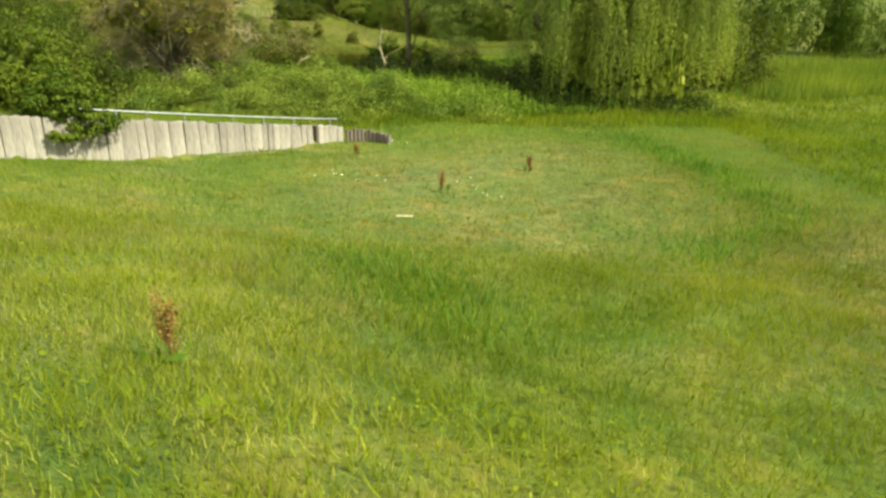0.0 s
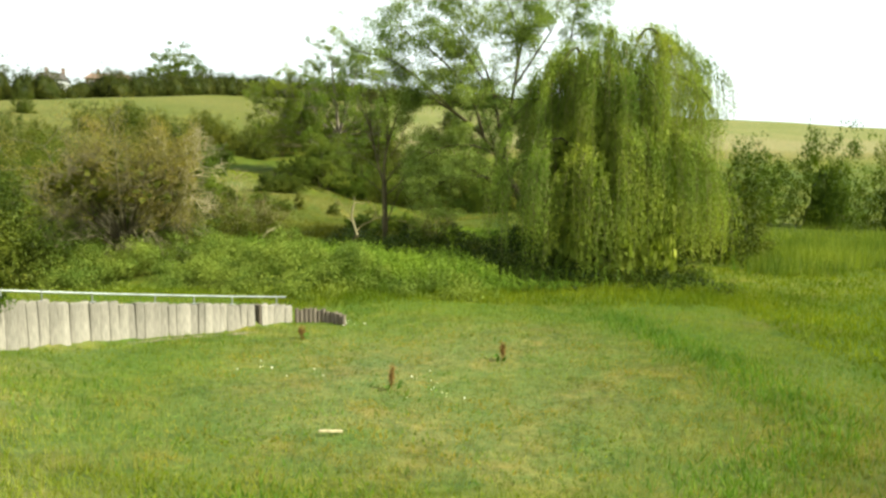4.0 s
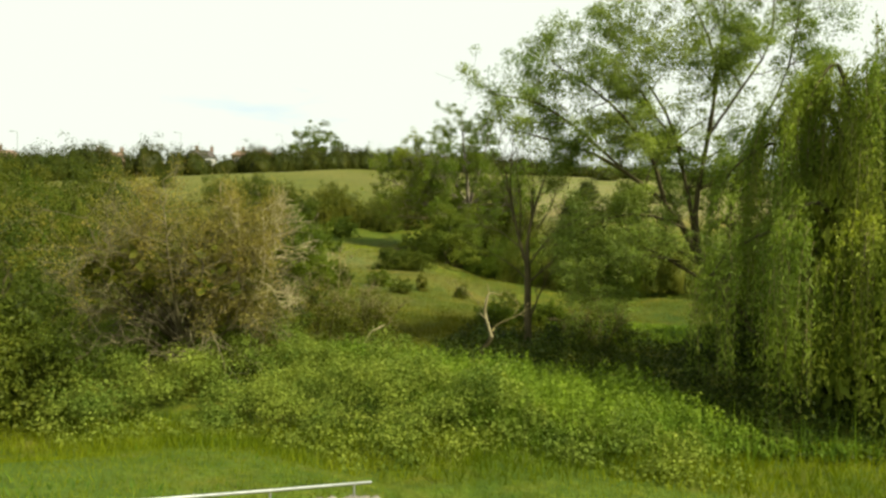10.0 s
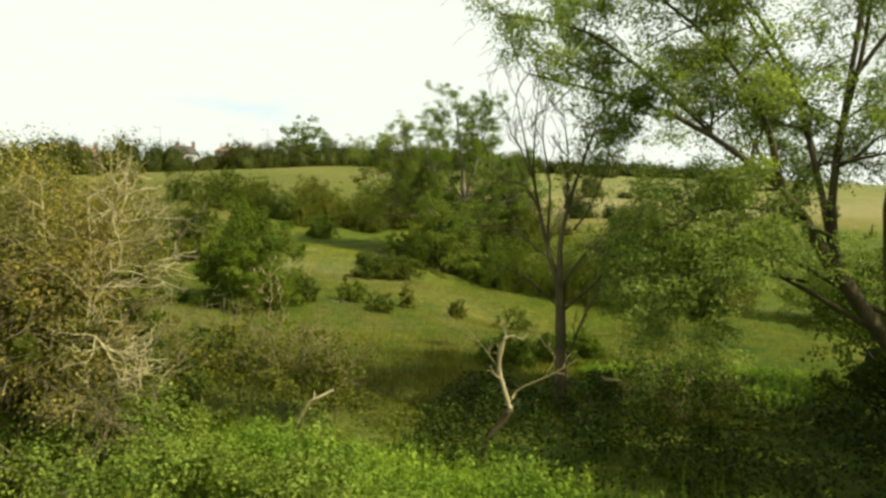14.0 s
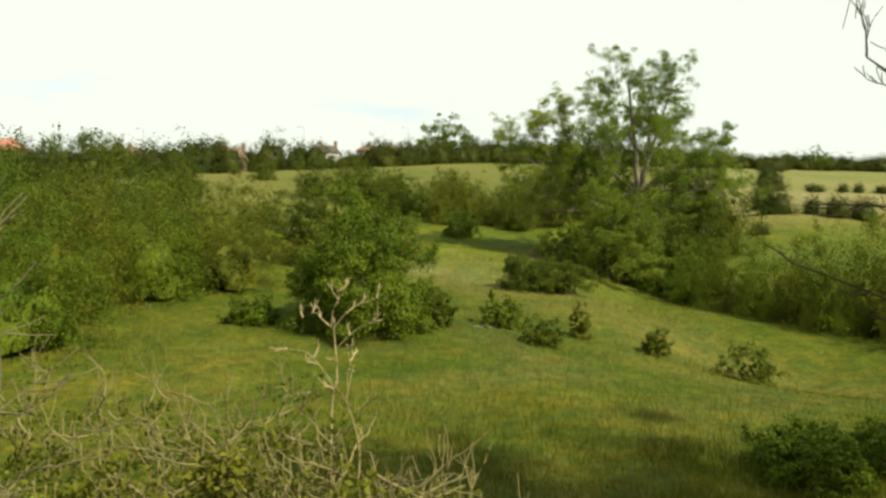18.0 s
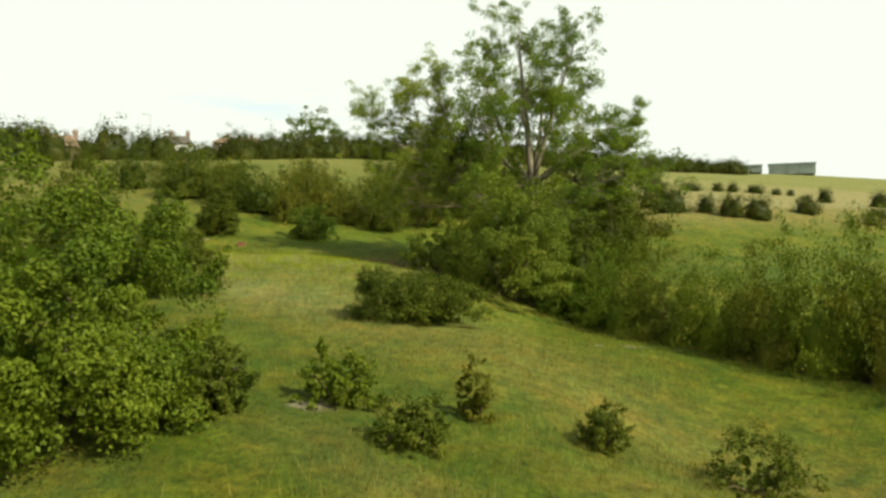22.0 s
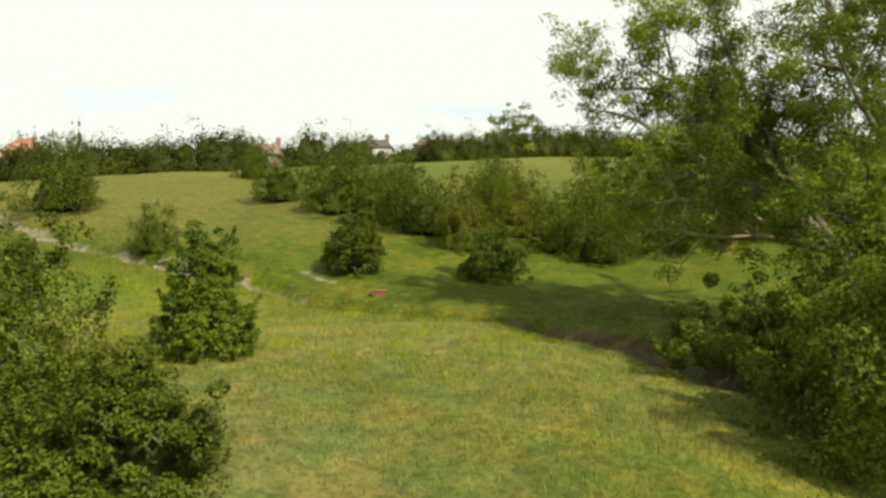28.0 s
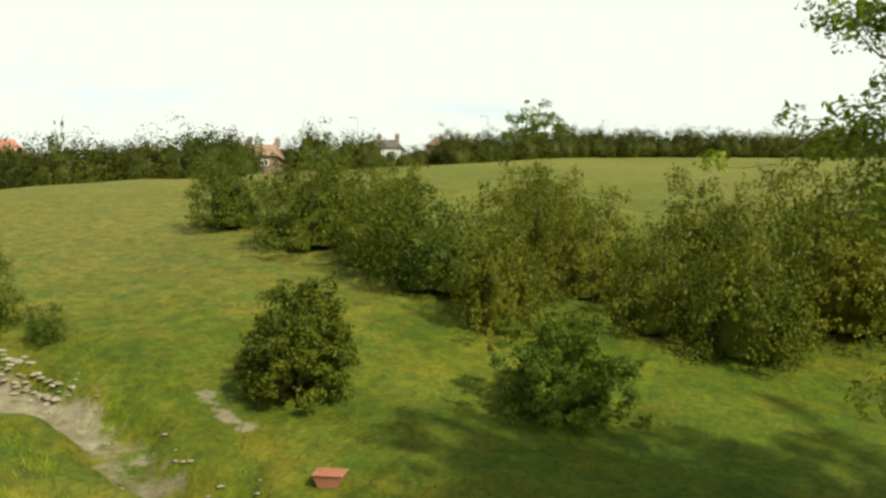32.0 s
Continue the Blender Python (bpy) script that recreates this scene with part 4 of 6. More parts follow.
def curve_pts(*p, n=8):
    """A smooth line through a few points."""
    p = np.array(p, float)
    t = np.linspace(0, len(p) - 1, n)
    i = np.minimum(t.astype(int), len(p) - 2)
    u = (t - i)[:, None]
    g = np.gradient(p, axis=0) if len(p) > 2 else np.repeat(p[1:] - p[:1], 2, 0)
    h00, h10, h01, h11 = 2 * u**3 - 3 * u**2 + 1, u**3 - 2 * u**2 + u, -2 * u**3 + 3 * u**2, u**3 - u**2
    return h00 * p[i] + h10 * g[i] + h01 * p[i + 1] + h11 * g[i + 1]


def limb(rng, pts, r0, r1, tips, twigs=9, length=1.8, depth=2, up=0.1, start=0.3, spread=0.8, wobble=0.3, shrink=0.68):
    """A main limb along a line, with side branches."""
    path = curve_pts(*pts, n=10)
    rad = np.linspace(r0, r1, 10)
    lines = [(path, rad)]
    way = unit(np.gradient(path, axis=0))
    for k in range(twigs):
        i = int(np.clip(10 * (start + (1 - start) * (k + rng.uniform(0, 1)) / twigs), 1, 9))
        d = unit(way[i] * 0.5 + unit(np.cross(way[i], rng.normal(size=3))) * spread)
        grow(rng, path[i], d, length * rng.uniform(0.7, 1.2), max(rad[i] * 0.55, 0.012), depth, lines, tips, up, wobble, shrink=shrink)
    return lines


# weeping willow
def weeping_willow(x, y):
    rng = np.random.default_rng(31)
    z = ground_z(x, y)
    ob = thing("weeping_willow", x, y, z - 0.1, "weeping willow with yellow-green foliage hanging to the ground", "tree")
    v, f = tubes([(curve_pts((0, 0, 0), (0.1, 0.1, 1.6), (0.0, 0.2, 3.2)), np.linspace(0.40, 0.28, 8))], 9)
    part("trunk", np_mesh("trunk", v, f, M_BARK, True), ob)
    # each limb arches out and carries tresses of long strands: bearing, reach, crest, hem
    arches = ((-90, 1.4, 8.7, 3.6), (-38, 2.5, 8.7, 3.2), (2, 3.4, 8.5, 2.6), (14, 4.4, 8.2, 4.6), (-18, 3.7, 7.2, 1.6), (-62, 2.7, 7.2, 1.4),
              (-112, 2.2, 7.6, 2.6), (-150, 2.2, 8.1, 3.4), (178, 3.5, 6.5, 1.6), (-166, 2.6, 7.6, 2.8), (-142, 3.8, 5.0, 0.7), (-116, 3.3, 4.7, 0.5), (-162, 4.2, 4.4, 0.9),
              (-82, 3.0, 5.4, 0.6), (-40, 3.7, 5.2, 0.5), (-6, 4.3, 3.9, 0.5), (18, 4.2, 3.7, 0.4), (60, 2.8, 8.3, 2.2), (104, 2.6, 8.2, 2.2), (142, 3.0, 7.2, 1.6), (36, 3.9, 6.2, 1.0))
    for bearing, reach, crest, hem in arches:
        a = math.radians(bearing)
        out, side = np.array([math.cos(a), math.sin(a), 0.0]), np.array([-math.sin(a), math.cos(a), 0.0])
        rise = np.array([0, 0, 1.0])
        path = curve_pts((0, 0.1, min(2.4, crest * 0.5)), out * reach * 0.22 + rise * crest * 0.72, out * reach * 0.55 + rise * crest, out * reach * 0.85 + rise * (crest - 0.35), out * reach + rise * (crest - 1.0), n=16)
        v, f = tubes([(path, np.concatenate([np.linspace(0.12, 0.055, 8), np.linspace(0.045, 0.015, 8)]))], 6)
        bough = part("limb", np_mesh("limb", v, f, M_BARK, True), ob)
        cen, ali, fac, lines = [], [], [], []
        for tress in range(15):
            k = rng.uniform(0.22, 1.0)
            off = rng.normal() * 0.62 * (0.5 + 0.5 * k)
            root = path[min(15, int(k * 16))] + side * off - rise * 0.25 * abs(off) + rise * rng.uniform(0.0, 0.3)
            low = hem + rng.uniform(0, 0.42) ** 1.5 * (root[2] - hem) * 2.0
            for _ in range(9):
                p = root + rng.normal(size=3) * np.array([0.11, 0.11, 0.16])
                drop = max(0.6, (p[2] - low) * rng.uniform(0.72, 1.08))
                drop = min(drop, p[2] - 0.15)
                n = max(6, int(drop / 0.056))
                q = np.linspace(0, 1, n)[:, None]
                sway = rng.normal(size=3) * np.array([0.16, 0.16, 0])
                line = p + out * (rng.uniform(0.15, 0.5) * np.sin(np.minimum(q * 2.4, 1.57))) + side * (0.25 * off * np.sin(np.minimum(q * 2.4, 1.57))) + sway * q + rise * (0.22 * np.sin(np.minimum(q * 5, 3.14)) - drop * q**1.2)
                cen.append(line + rng.normal(size=(n, 3)) * 0.045)
                ali.append(np.repeat(np.array([[0, 0, -1.0]]), n, 0) + rng.normal(size=(n, 3)) * 0.45)
                mid = root + out * 0.3
                fac.append(unit((cen[-1] - mid) * np.array([1, 1, 0])) + out * 0.5 + rise * 0.35)
                if _ % 3 == 0:
                    pick = line[:: max(1, n // 5)]
                    lines.append((pick, np.linspace(0.008, 0.004, len(pick))))
        top = path[rng.integers(3, 15, 700)] + rng.normal(size=(700, 3)) * np.array([0.22, 0.22, 0.15]) + rise * 0.06
        cen.append(top)
        ali.append(np.repeat(out[None] - rise * 0.8, 700, 0))
        fac.append(np.repeat(rise[None] + out * 0.5, 700, 0))
        v, f = leaf_quads(rng, np.concatenate(cen), 0.12, 0.23, along=np.concatenate(ali), face=np.concatenate(fac))
        part("tress", np_mesh("tress", v, f, M_WILLOW), bough)
        v, f = tubes(lines, 3)
        tagged(part("twig_work", np_mesh("twig_work", v, f, M_TWIG), bough), kind="stuff")
    # oversized inner leaves, added to stop light passing through the crown
    ha = rng.uniform(0, 6.28, 4200)
    hr, hz = 2.4 * rng.uniform(0.1, 1, 4200) ** 0.7, rng.uniform(0.02, 0.95, 4200)
    hp = np.stack([np.cos(ha) * hr + 0.3, np.sin(ha) * hr, 0.3 + hz * (7.3 - 0.40 * hr ** 1.9)], 1)
    v, f = leaf_quads(rng, hp, 0.45, 0.4, along=np.repeat(np.array([[0, 0, -1.0]]), 4200, 0))
    part("crown", np_mesh("crown", v, f, M_WILLOW), ob, "large inner leaves added to keep light out of the crown")
    return ob


weeping_willow(6.8, 28.9)

# crack willow, tall and open, behind the weeping willow
rng = np.random.default_rng(41)
tips = []
limbs = [[(curve_pts((0, 0, -0.3), (-0.6, 0, 1.0), (-1.6, 0, 2.3), (-2.3, 0.1, 3.5)), np.linspace(0.22, 0.14, 8))]]
upright = ((((-2.3, 0.1, 3.4), (-3.3, 0.2, 5.1), (-5.6, 0.2, 6.8), (-8.6, 0.4, 7.8)), 0.11),
           (((-3.3, 0.2, 5.0), (-3.9, -0.3, 6.8), (-5.2, -0.6, 8.4), (-7.0, -0.8, 9.7)), 0.08),
           (((-2.3, 0.1, 3.4), (-2.6, 0.4, 5.6), (-3.2, 0.8, 8.2), (-4.8, 0.8, 10.6)), 0.09),
           (((-2.3, 0.1, 3.4), (-2.35, 0.2, 5.0), (-2.0, 0.4, 7.0), (-1.5, 0.6, 10.0), (-1.3, 0.8, 12.3)), 0.11),
           (((-1.3, 0.0, 2.0), (-1.25, 0.3, 5.0), (-0.6, 0.5, 7.0), (0.6, 0.8, 9.4), (1.1, 0.9, 12.0)), 0.09))
low = ((((-1.1, 0.0, 1.9), (-3.4, 0.6, 3.4), (-5.2, 0.9, 4.1), (-7.1, 1.0, 3.9)), 0.06),
       (((-2.3, 0.1, 4.1), (-3.8, -0.4, 4.7), (-5.2, -0.7, 4.6), (-6.7, -0.8, 3.7)), 0.05),
       (((-1.3, 0.0, 2.5), (-3.2, 0.9, 3.8), (-4.6, 1.4, 4.3), (-6.1, 1.8, 3.4)), 0.05),
       (((-2.8, 0.4, 3.2), (-4.0, -0.2, 3.4), (-5.0, -0.4, 3.2), (-6.0, -0.4, 2.5)), 0.04),
       (((-1.0, 0.0, 2.6), (-0.4, -0.4, 3.6), (0.8, -0.6, 4.0), (1.8, -0.6, 4.2)), 0.05))
forked = ((((-4.8, 0.2, 6.4), (-6.0, -0.4, 7.4), (-7.4, -0.6, 8.4), (-9.0, -0.6, 8.8)), 0.05),
          (((-2.05, 0.38, 6.6), (-1.9, -0.3, 8.2), (-2.0, -0.8, 9.8), (-2.7, -1.0, 11.4)), 0.06),
          (((-1.9, 0.45, 7.4), (-1.0, 0.0, 8.8), (-0.2, -0.3, 10.2), (-0.1, -0.4, 12.4)), 0.055),
          (((-2.6, 0.6, 6.8), (-3.6, 0.2, 8.0), (-4.4, 0.0, 9.2), (-5.7, -0.1, 10.2)), 0.05),
          (((-2.3, 0.1, 3.2), (-2.8, 1.6, 5.0), (-3.3, 3.4, 7.0), (-3.8, 4.2, 9.0)), 0.08))
for pts, r0 in upright + low + forked:
    limbs.append(limb(rng, pts, r0, 0.02, tips, 11, 1.25, 2, -0.02, 0.3, 0.9))
for _ in range(20):
    tips.append(np.array([rng.uniform(-3.6, 0.4), rng.uniform(-0.6, 1.5), rng.uniform(2.6, 5.4)]))
for _ in range(240):
    tips.append(np.array([rng.uniform(-4.4, 2.6), rng.uniform(-1.2, 1.6), rng.uniform(5.6, 12.0)]))
tips = [p for p in tips if p[0] > -6.4 or p[2] > 5.3 + 1.15 * (-6.4 - p[0]) or (p[2] < 4.7 and p[0] > -6.9)]
tree("crack_willow", 6.2, 35.2, ground_z(6.2, 35.2), "tall open-crowned willow with grey-green leaves and bare lower limbs", 42, limbs, tips, 0.105, M_CRACK, 158000, 0.36, M_BARK, 0.33, 0.4)

# thin half-dead tree by the stream, with a long bare bough
rng = np.random.default_rng(43)
tips, bare = [], []
limbs = [[(curve_pts((0.03, 0, -0.3), (0.01, 0.1, 1.4), (0.0, 0.15, 2.9), n=10), np.linspace(0.15, 0.11, 10))]]
for pts, r0, n, hold in ((((0.0, 0.15, 2.8), (-0.31, 0.2, 3.85), (-0.63, 0.25, 5.4), (-1.05, 0.3, 7.4)), 0.075, 9, bare),
                         (((-0.45, 0.22, 4.6), (-0.81, 0.4, 5.26), (-1.29, 0.4, 5.4), (-1.73, 0.4, 5.75)), 0.030, 4, bare),
                         (((-0.7, 0.26, 5.5), (-0.95, 0.34, 6.2), (-1.15, 0.3, 6.5), (-1.28, 0.3, 7.0)), 0.024, 4, bare),
                         (((-0.6, 0.25, 5.3), (-0.62, 0.2, 5.9), (-0.58, 0.15, 6.6), (-0.5, 0.1, 7.5)), 0.032, 6, bare),
                         (((-0.3, 0.2, 3.9), (-0.24, 0.0, 5.3), (-0.4, -0.1, 6.3), (-0.32, -0.1, 7.0)), 0.034, 5, bare),
                         (((0.0, 0.15, 2.8), (0.0, 0.2, 3.9), (0.28, 0.25, 5.1), (0.81, 0.3, 6.6), (1.1, 0.3, 7.3)), 0.080, 10, tips),
                         (((0.12, 0.22, 4.7), (0.17, 0.3, 5.5), (0.16, 0.35, 6.2), (0.03, 0.4, 7.3)), 0.035, 6, bare),
                         (((0.3, 0.25, 4.2), (0.66, 0.1, 4.7), (0.95, 0.1, 5.4), (1.15, 0.0, 6.2)), 0.032, 7, tips),
                         (((0.02, 0.15, 2.9), (0.49, 0.2, 3.57), (0.9, 0.25, 3.95), (1.3, 0.3, 4.4)), 0.040, 5, bare),
                         (((0.02, 0.1, 2.3), (0.8, 0.2, 3.0), (1.35, 0.2, 3.7), (1.85, 0.3, 4.5)), 0.040, 7, tips),
                         (((-0.2, 0.2, 3.5), (-0.95, 0.2, 4.1), (-1.52, 0.2, 4.3), (-2.2, 0.2, 4.35)), 0.026, 4, bare),
                         (((-0.02, 0.1, 2.4), (-0.7, 0.3, 3.0), (-1.45, 0.4, 3.4), (-2.1, 0.4, 3.68)), 0.024, 4, bare),
                         (((0.03, 0.05, 0.9), (0.25, 0.1, 1.45), (0.5, 0.2, 2.1), (0.84, 0.2, 2.75)), 0.045, 5, bare)):
    limbs.append(limb(rng, pts, r0, 0.008, hold, n, 0.62 if r0 > 0.05 else 0.42, 2 if r0 > 0.028 else 1, 0.25, 0.35, 0.55, 0.25, 0.6))
tree("half_dead_tree", -1.7, 36.2, ground_z(-1.7, 36.2), "thin half-dead tree with bare twigs and few leaves", 44, limbs, tips, 0.09, M_CRACK, 3600, 0.35, M_BARK, 0.4, 0.5)

# yellowing hawthorn behind the brambles, its lower limbs bare
rng = np.random.default_rng(47)
tips, bare = [], []
limbs = [[(curve_pts((0, 0, -0.3), (0.05, 0.0, 0.6), (0.1, 0.0, 1.2)), np.linspace(0.2, 0.15, 8))]]
for k in range(13):
    a = 2 * math.pi * k / 13 + rng.uniform(-0.25, 0.25)
    r, h = rng.uniform(1.3, 3.3), rng.uniform(2.9, 4.7)
    if 0.6 * math.cos(a) + 0.8 * math.sin(a) > 0.2:
        r, h = min(r, 1.9), min(h, 3.7)
    limbs.append(limb(rng, ((0.1, 0, 0.7), (math.cos(a) * r * 0.4, math.sin(a) * r * 0.4, 1.8), (math.cos(a) * r * 0.8, math.sin(a) * r * 0.8, h * 0.72), (math.cos(a) * r, math.sin(a) * r, h)), 0.07, 0.012, tips, 9, 1.0, 2, 0.05, 0.45, 0.85))
for k in range(10):
    a = -0.7 + k * 0.46 + rng.uniform(-0.1, 0.1)
    r, h = rng.uniform(2.0, 3.1), rng.uniform(1.4, 2.6)
    if 0.6 * math.cos(a) + 0.8 * math.sin(a) > 0.2:
        r = min(r, 2.2)
    limbs.append(limb(rng, ((0.1, 0, 0.8), (math.cos(a) * r * 0.4, math.sin(a) * r * 0.4, h * 0.9), (math.cos(a) * r * 0.75, math.sin(a) * r * 0.75, h * 1.05), (math.cos(a) * r, math.sin(a) * r, h * 0.75)), 0.05, 0.012, tips, 8, 0.8, 2, -0.05, 0.35, 0.9))
for a, r, h in ((-2.2, 2.0, 1.6), (-1.75, 2.4, 1.3), (-1.45, 1.7, 2.1), (-1.0, 2.3, 1.5)):
    limbs.append(limb(rng, ((0.1, 0, 0.2), (math.cos(a) * r * 0.4, math.sin(a) * r * 0.4, h * 0.75), (math.cos(a) * r * 0.75, math.sin(a) * r * 0.75, h), (math.cos(a) * r, math.sin(a) * r, h * 0.9)), 0.06, 0.012, bare, 4, 0.6, 1, 0.0, 0.35, 0.8))
for k in range(24):
    a = rng.uniform(-2.6, 0.9)
    r, h = (rng.uniform(1.5, 3.1), rng.uniform(1.0, 4.1)) if k < 12 else (rng.uniform(0.9, 2.3), rng.uniform(3.0, 4.6))
    c, s = math.cos(a), math.sin(a)
    limbs.append(limb(rng, ((c * r * 0.25, s * r * 0.25, h * 0.5), (c * r * 0.55, s * r * 0.55, h * 0.8), (c * r * 0.85, s * r * 0.85, h * 0.95), (c * r * 1.08, s * r * 1.08, h * 1.08)), 0.030 if k < 12 else 0.022, 0.006, tips if k > 8 else bare, 8, 0.6, 2, 0.05, 0.25, 0.9))
for pts, r0 in ((((0.3, 0, 0.6), (1.7, -0.5, 1.6), (2.55, -0.8, 2.6), (2.7, -0.8, 3.5), (2.65, -0.8, 4.6)), 0.042),
                (((1.7, -0.5, 1.6), (2.1, -0.8, 2.75), (2.0, -0.8, 3.8), (1.93, -0.8, 4.8)), 0.028),
                (((2.55, -0.8, 2.6), (2.7, -0.8, 3.0), (2.9, -0.8, 3.5), (3.2, -0.7, 3.7)), 0.018),
                (((2.3, -0.7, 2.3), (2.75, -0.9, 2.7), (3.0, -0.9, 2.5), (3.2, -0.9, 2.1)), 0.016),
                (((2.2, -0.7, 2.1), (2.0, -0.9, 2.6), (1.7, -0.9, 2.65), (1.2, -0.9, 2.6)), 0.016),
                (((2.65, -0.8, 3.3), (2.9, -0.7, 4.0), (3.1, -0.7, 4.4), (3.2, -0.7, 4.8)), 0.016)):
    limbs.append(limb(rng, pts, r0, 0.008, tips, 9, 0.5, 2, 0.05, 0.3, 0.9))
haw = tree("yellowing_hawthorn", -10.9, 29.4, ground_z(-10.9, 29.4), "old hawthorn with yellowing leaves and tangled pale branches", 48, limbs, [p for p in tips if (p[2] > 1.5 or p[1] > 0.3) and p[0] < 2.75 - 0.25 * p[1]], 0.048, M_BROWN, 82000, 0.34, M_TWIGBARK, 0.6, 0.34, pale=8)
# large inner leaves, added and coloured darker to shade the hollow below
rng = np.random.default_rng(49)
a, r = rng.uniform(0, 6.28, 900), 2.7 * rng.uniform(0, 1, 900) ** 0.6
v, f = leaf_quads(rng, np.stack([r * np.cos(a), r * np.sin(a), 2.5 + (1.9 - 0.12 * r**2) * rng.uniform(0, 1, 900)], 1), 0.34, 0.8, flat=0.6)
part("crown", np_mesh("crown", v, f, M_OLIVE), haw, "large inner leaves added to keep light out of the crown")
# dark bush added behind the trunk so the hollow reads as shade
put_bush(bush_meshes(58, 3.0, 1.3, 3.0, 0.09, M_DARK, 18000, 110, 0.22), "blackthorn", -10.9, 31.2, "dark thorn scrub added to fill the old hawthorn's shaded hollow")

# ash, two trees grown together
def ash(x, y, seed, fork, stems, n_leaf, label, trunk_r, lowest, fill=0, bare=0, pale=0, over=0.0):
    rng = np.random.default_rng(seed)
    tips = []
    limbs = [[(curve_pts((0, 0, -0.4), (0.1, 0, fork * 0.5), (0.0, 0.1, fork)), np.linspace(trunk_r, trunk_r * 0.72, 8))]]
    for pts, r0 in stems:
        limbs.append(limb(rng, ((0, 0.1, fork * 0.94),) + pts, r0, 0.02, tips, 11, 1.35, 2, 0.10, 0.3, 0.9, 0.35))
    for _ in range(fill):
        a, r = rng.uniform(0, 6.28), (1.7 if over else 2.3) * rng.uniform(0.2, 1) ** 0.5
        tips.append(np.array([over + r * math.cos(a), r * math.sin(a) - 0.2 * over, rng.uniform(fork + (2.4 if over else 0.6), fork + (4.9 if over else 6.0))]))
    return tree("ash_tree", x, y, ground_z(x, y), label, seed + 1, limbs, [p for p in tips if p[2] > lowest and (p[2] > bare or rng.uniform() < 0.8)], 0.10, M_ASH, n_leaf, 0.30, M_ASHBARK, 0.42, 0.32, pale=pale)


high = ((((-0.2, 0.2, 6.8), (-0.5, 0.3, 9.6), (-0.7, 0.4, 12.2)), 0.2),
         (((0.7, 0.2, 6.6), (1.4, 0.2, 8.9), (2.0, 0.2, 10.9)), 0.17),
         (((1.6, 0.1, 5.4), (3.0, 0.2, 6.4), (4.2, 0.3, 7.2)), 0.14),
         (((-1.2, 0.0, 6.2), (-2.0, -0.1, 8.4), (-2.6, -0.2, 10.2)), 0.16),
         (((1.2, -1.2, 4.8), (2.0, -2.2, 5.8), (2.7, -3.0, 6.8)), 0.12),
         (((-1.0, -1.6, 5.0), (-1.8, -2.8, 6.2), (-2.3, -3.6, 7.4)), 0.12))
spread = ((((0.3, 1.8, 6.6), (0.4, 3.0, 8.6), (0.6, 3.6, 10.4)), 0.14),
         (((1.4, -0.6, 3.8), (2.8, -1.2, 4.0), (4.2, -1.4, 4.4)), 0.1),
         (((-1.4, 0.4, 4.6), (-2.4, 0.6, 5.4), (-3.4, 0.8, 6.2)), 0.1),
         (((0.8, -1.2, 3.4), (1.4, -2.2, 3.0), (1.8, -3.0, 2.8)), 0.08),
         (((-0.8, -1.2, 3.4), (-1.6, -2.0, 3.4), (-2.2, -2.8, 3.6)), 0.08),
         (((-2.0, -0.4, 4.0), (-3.2, -0.6, 4.2), (-4.2, -0.8, 4.4)), 0.09),
         (((2.0, 0.6, 4.4), (3.4, 0.8, 4.6), (4.4, 0.8, 5.2)), 0.09))
ash(-8.9, 73.6, 51, 4.4, high + spread,
    140000, "large ash tree with an open crown of pale green leaf clusters", 0.42, 2.4, 420)
high = ((((-1.5, -0.3, 3.8), (-2.9, -0.5, 4.6), (-4.2, 0.2, 5.6), (-5.2, 0.6, 6.3), (-6.6, 1.2, 6.8)), 0.17),
         (((-1.4, -0.2, 3.9), (-2.9, -0.4, 4.7), (-3.8, 0.3, 6.6), (-4.8, 0.6, 7.1), (-6.1, 1.0, 7.3)), 0.15),
         (((-1.2, 0.0, 4.4), (-2.2, 0.2, 6.6), (-2.8, 0.4, 8.2), (-3.0, 0.6, 9.0)), 0.13),
         (((-1.8, 0.2, 4.8), (-3.2, 0.6, 6.6), (-4.4, 0.6, 7.4), (-5.0, 0.4, 7.8)), 0.12))
spread = ((((-1.0, 1.2, 4.0), (-2.2, 2.2, 5.2), (-3.6, 3.0, 6.0)), 0.1),
         (((-1.4, -0.2, 2.9), (-2.9, -0.2, 2.9), (-4.0, 0.0, 3.1), (-4.8, 0.2, 3.1)), 0.1),
         (((-2.4, -0.4, 3.6), (-3.6, -0.2, 3.9), (-4.5, 0.0, 3.8), (-5.4, 0.2, 3.5)), 0.09),
         (((-1.6, 0.9, 2.9), (-3.0, 1.6, 3.2), (-4.8, 2.2, 3.3)), 0.08))
ash(-10.7, 73.8, 55, 2.6, high + spread,
    64000, "ash tree leaning over the stream with an open crown", 0.26, 2.4, 160, 4.6, 3, -5.2)

# ---- shrubs, built one by one where the way passes near ----
put_bush(bush_meshes(61, 2.15, 2.2, 4.1, 0.085, M_HAW, 56000, 100, 0.21, 0.3, heart=320), "hawthorn", -15.0, 48.9, "rounded fresh green hawthorn standing in the meadow")
put_bush(bush_meshes(62, 0.65, 0.6, 1.2, 0.065, M_DARK, 8500, 70), "hawthorn", -13.2, 50.3, "small dark thorn bush beside the hawthorn")
put_bush(bush_meshes(76, 0.8, 0.7, 0.8, 0.07, M_HAW, 5500, 60), "hawthorn", -18.2, 47.6, "low green thorn bush beside the hawthorn")
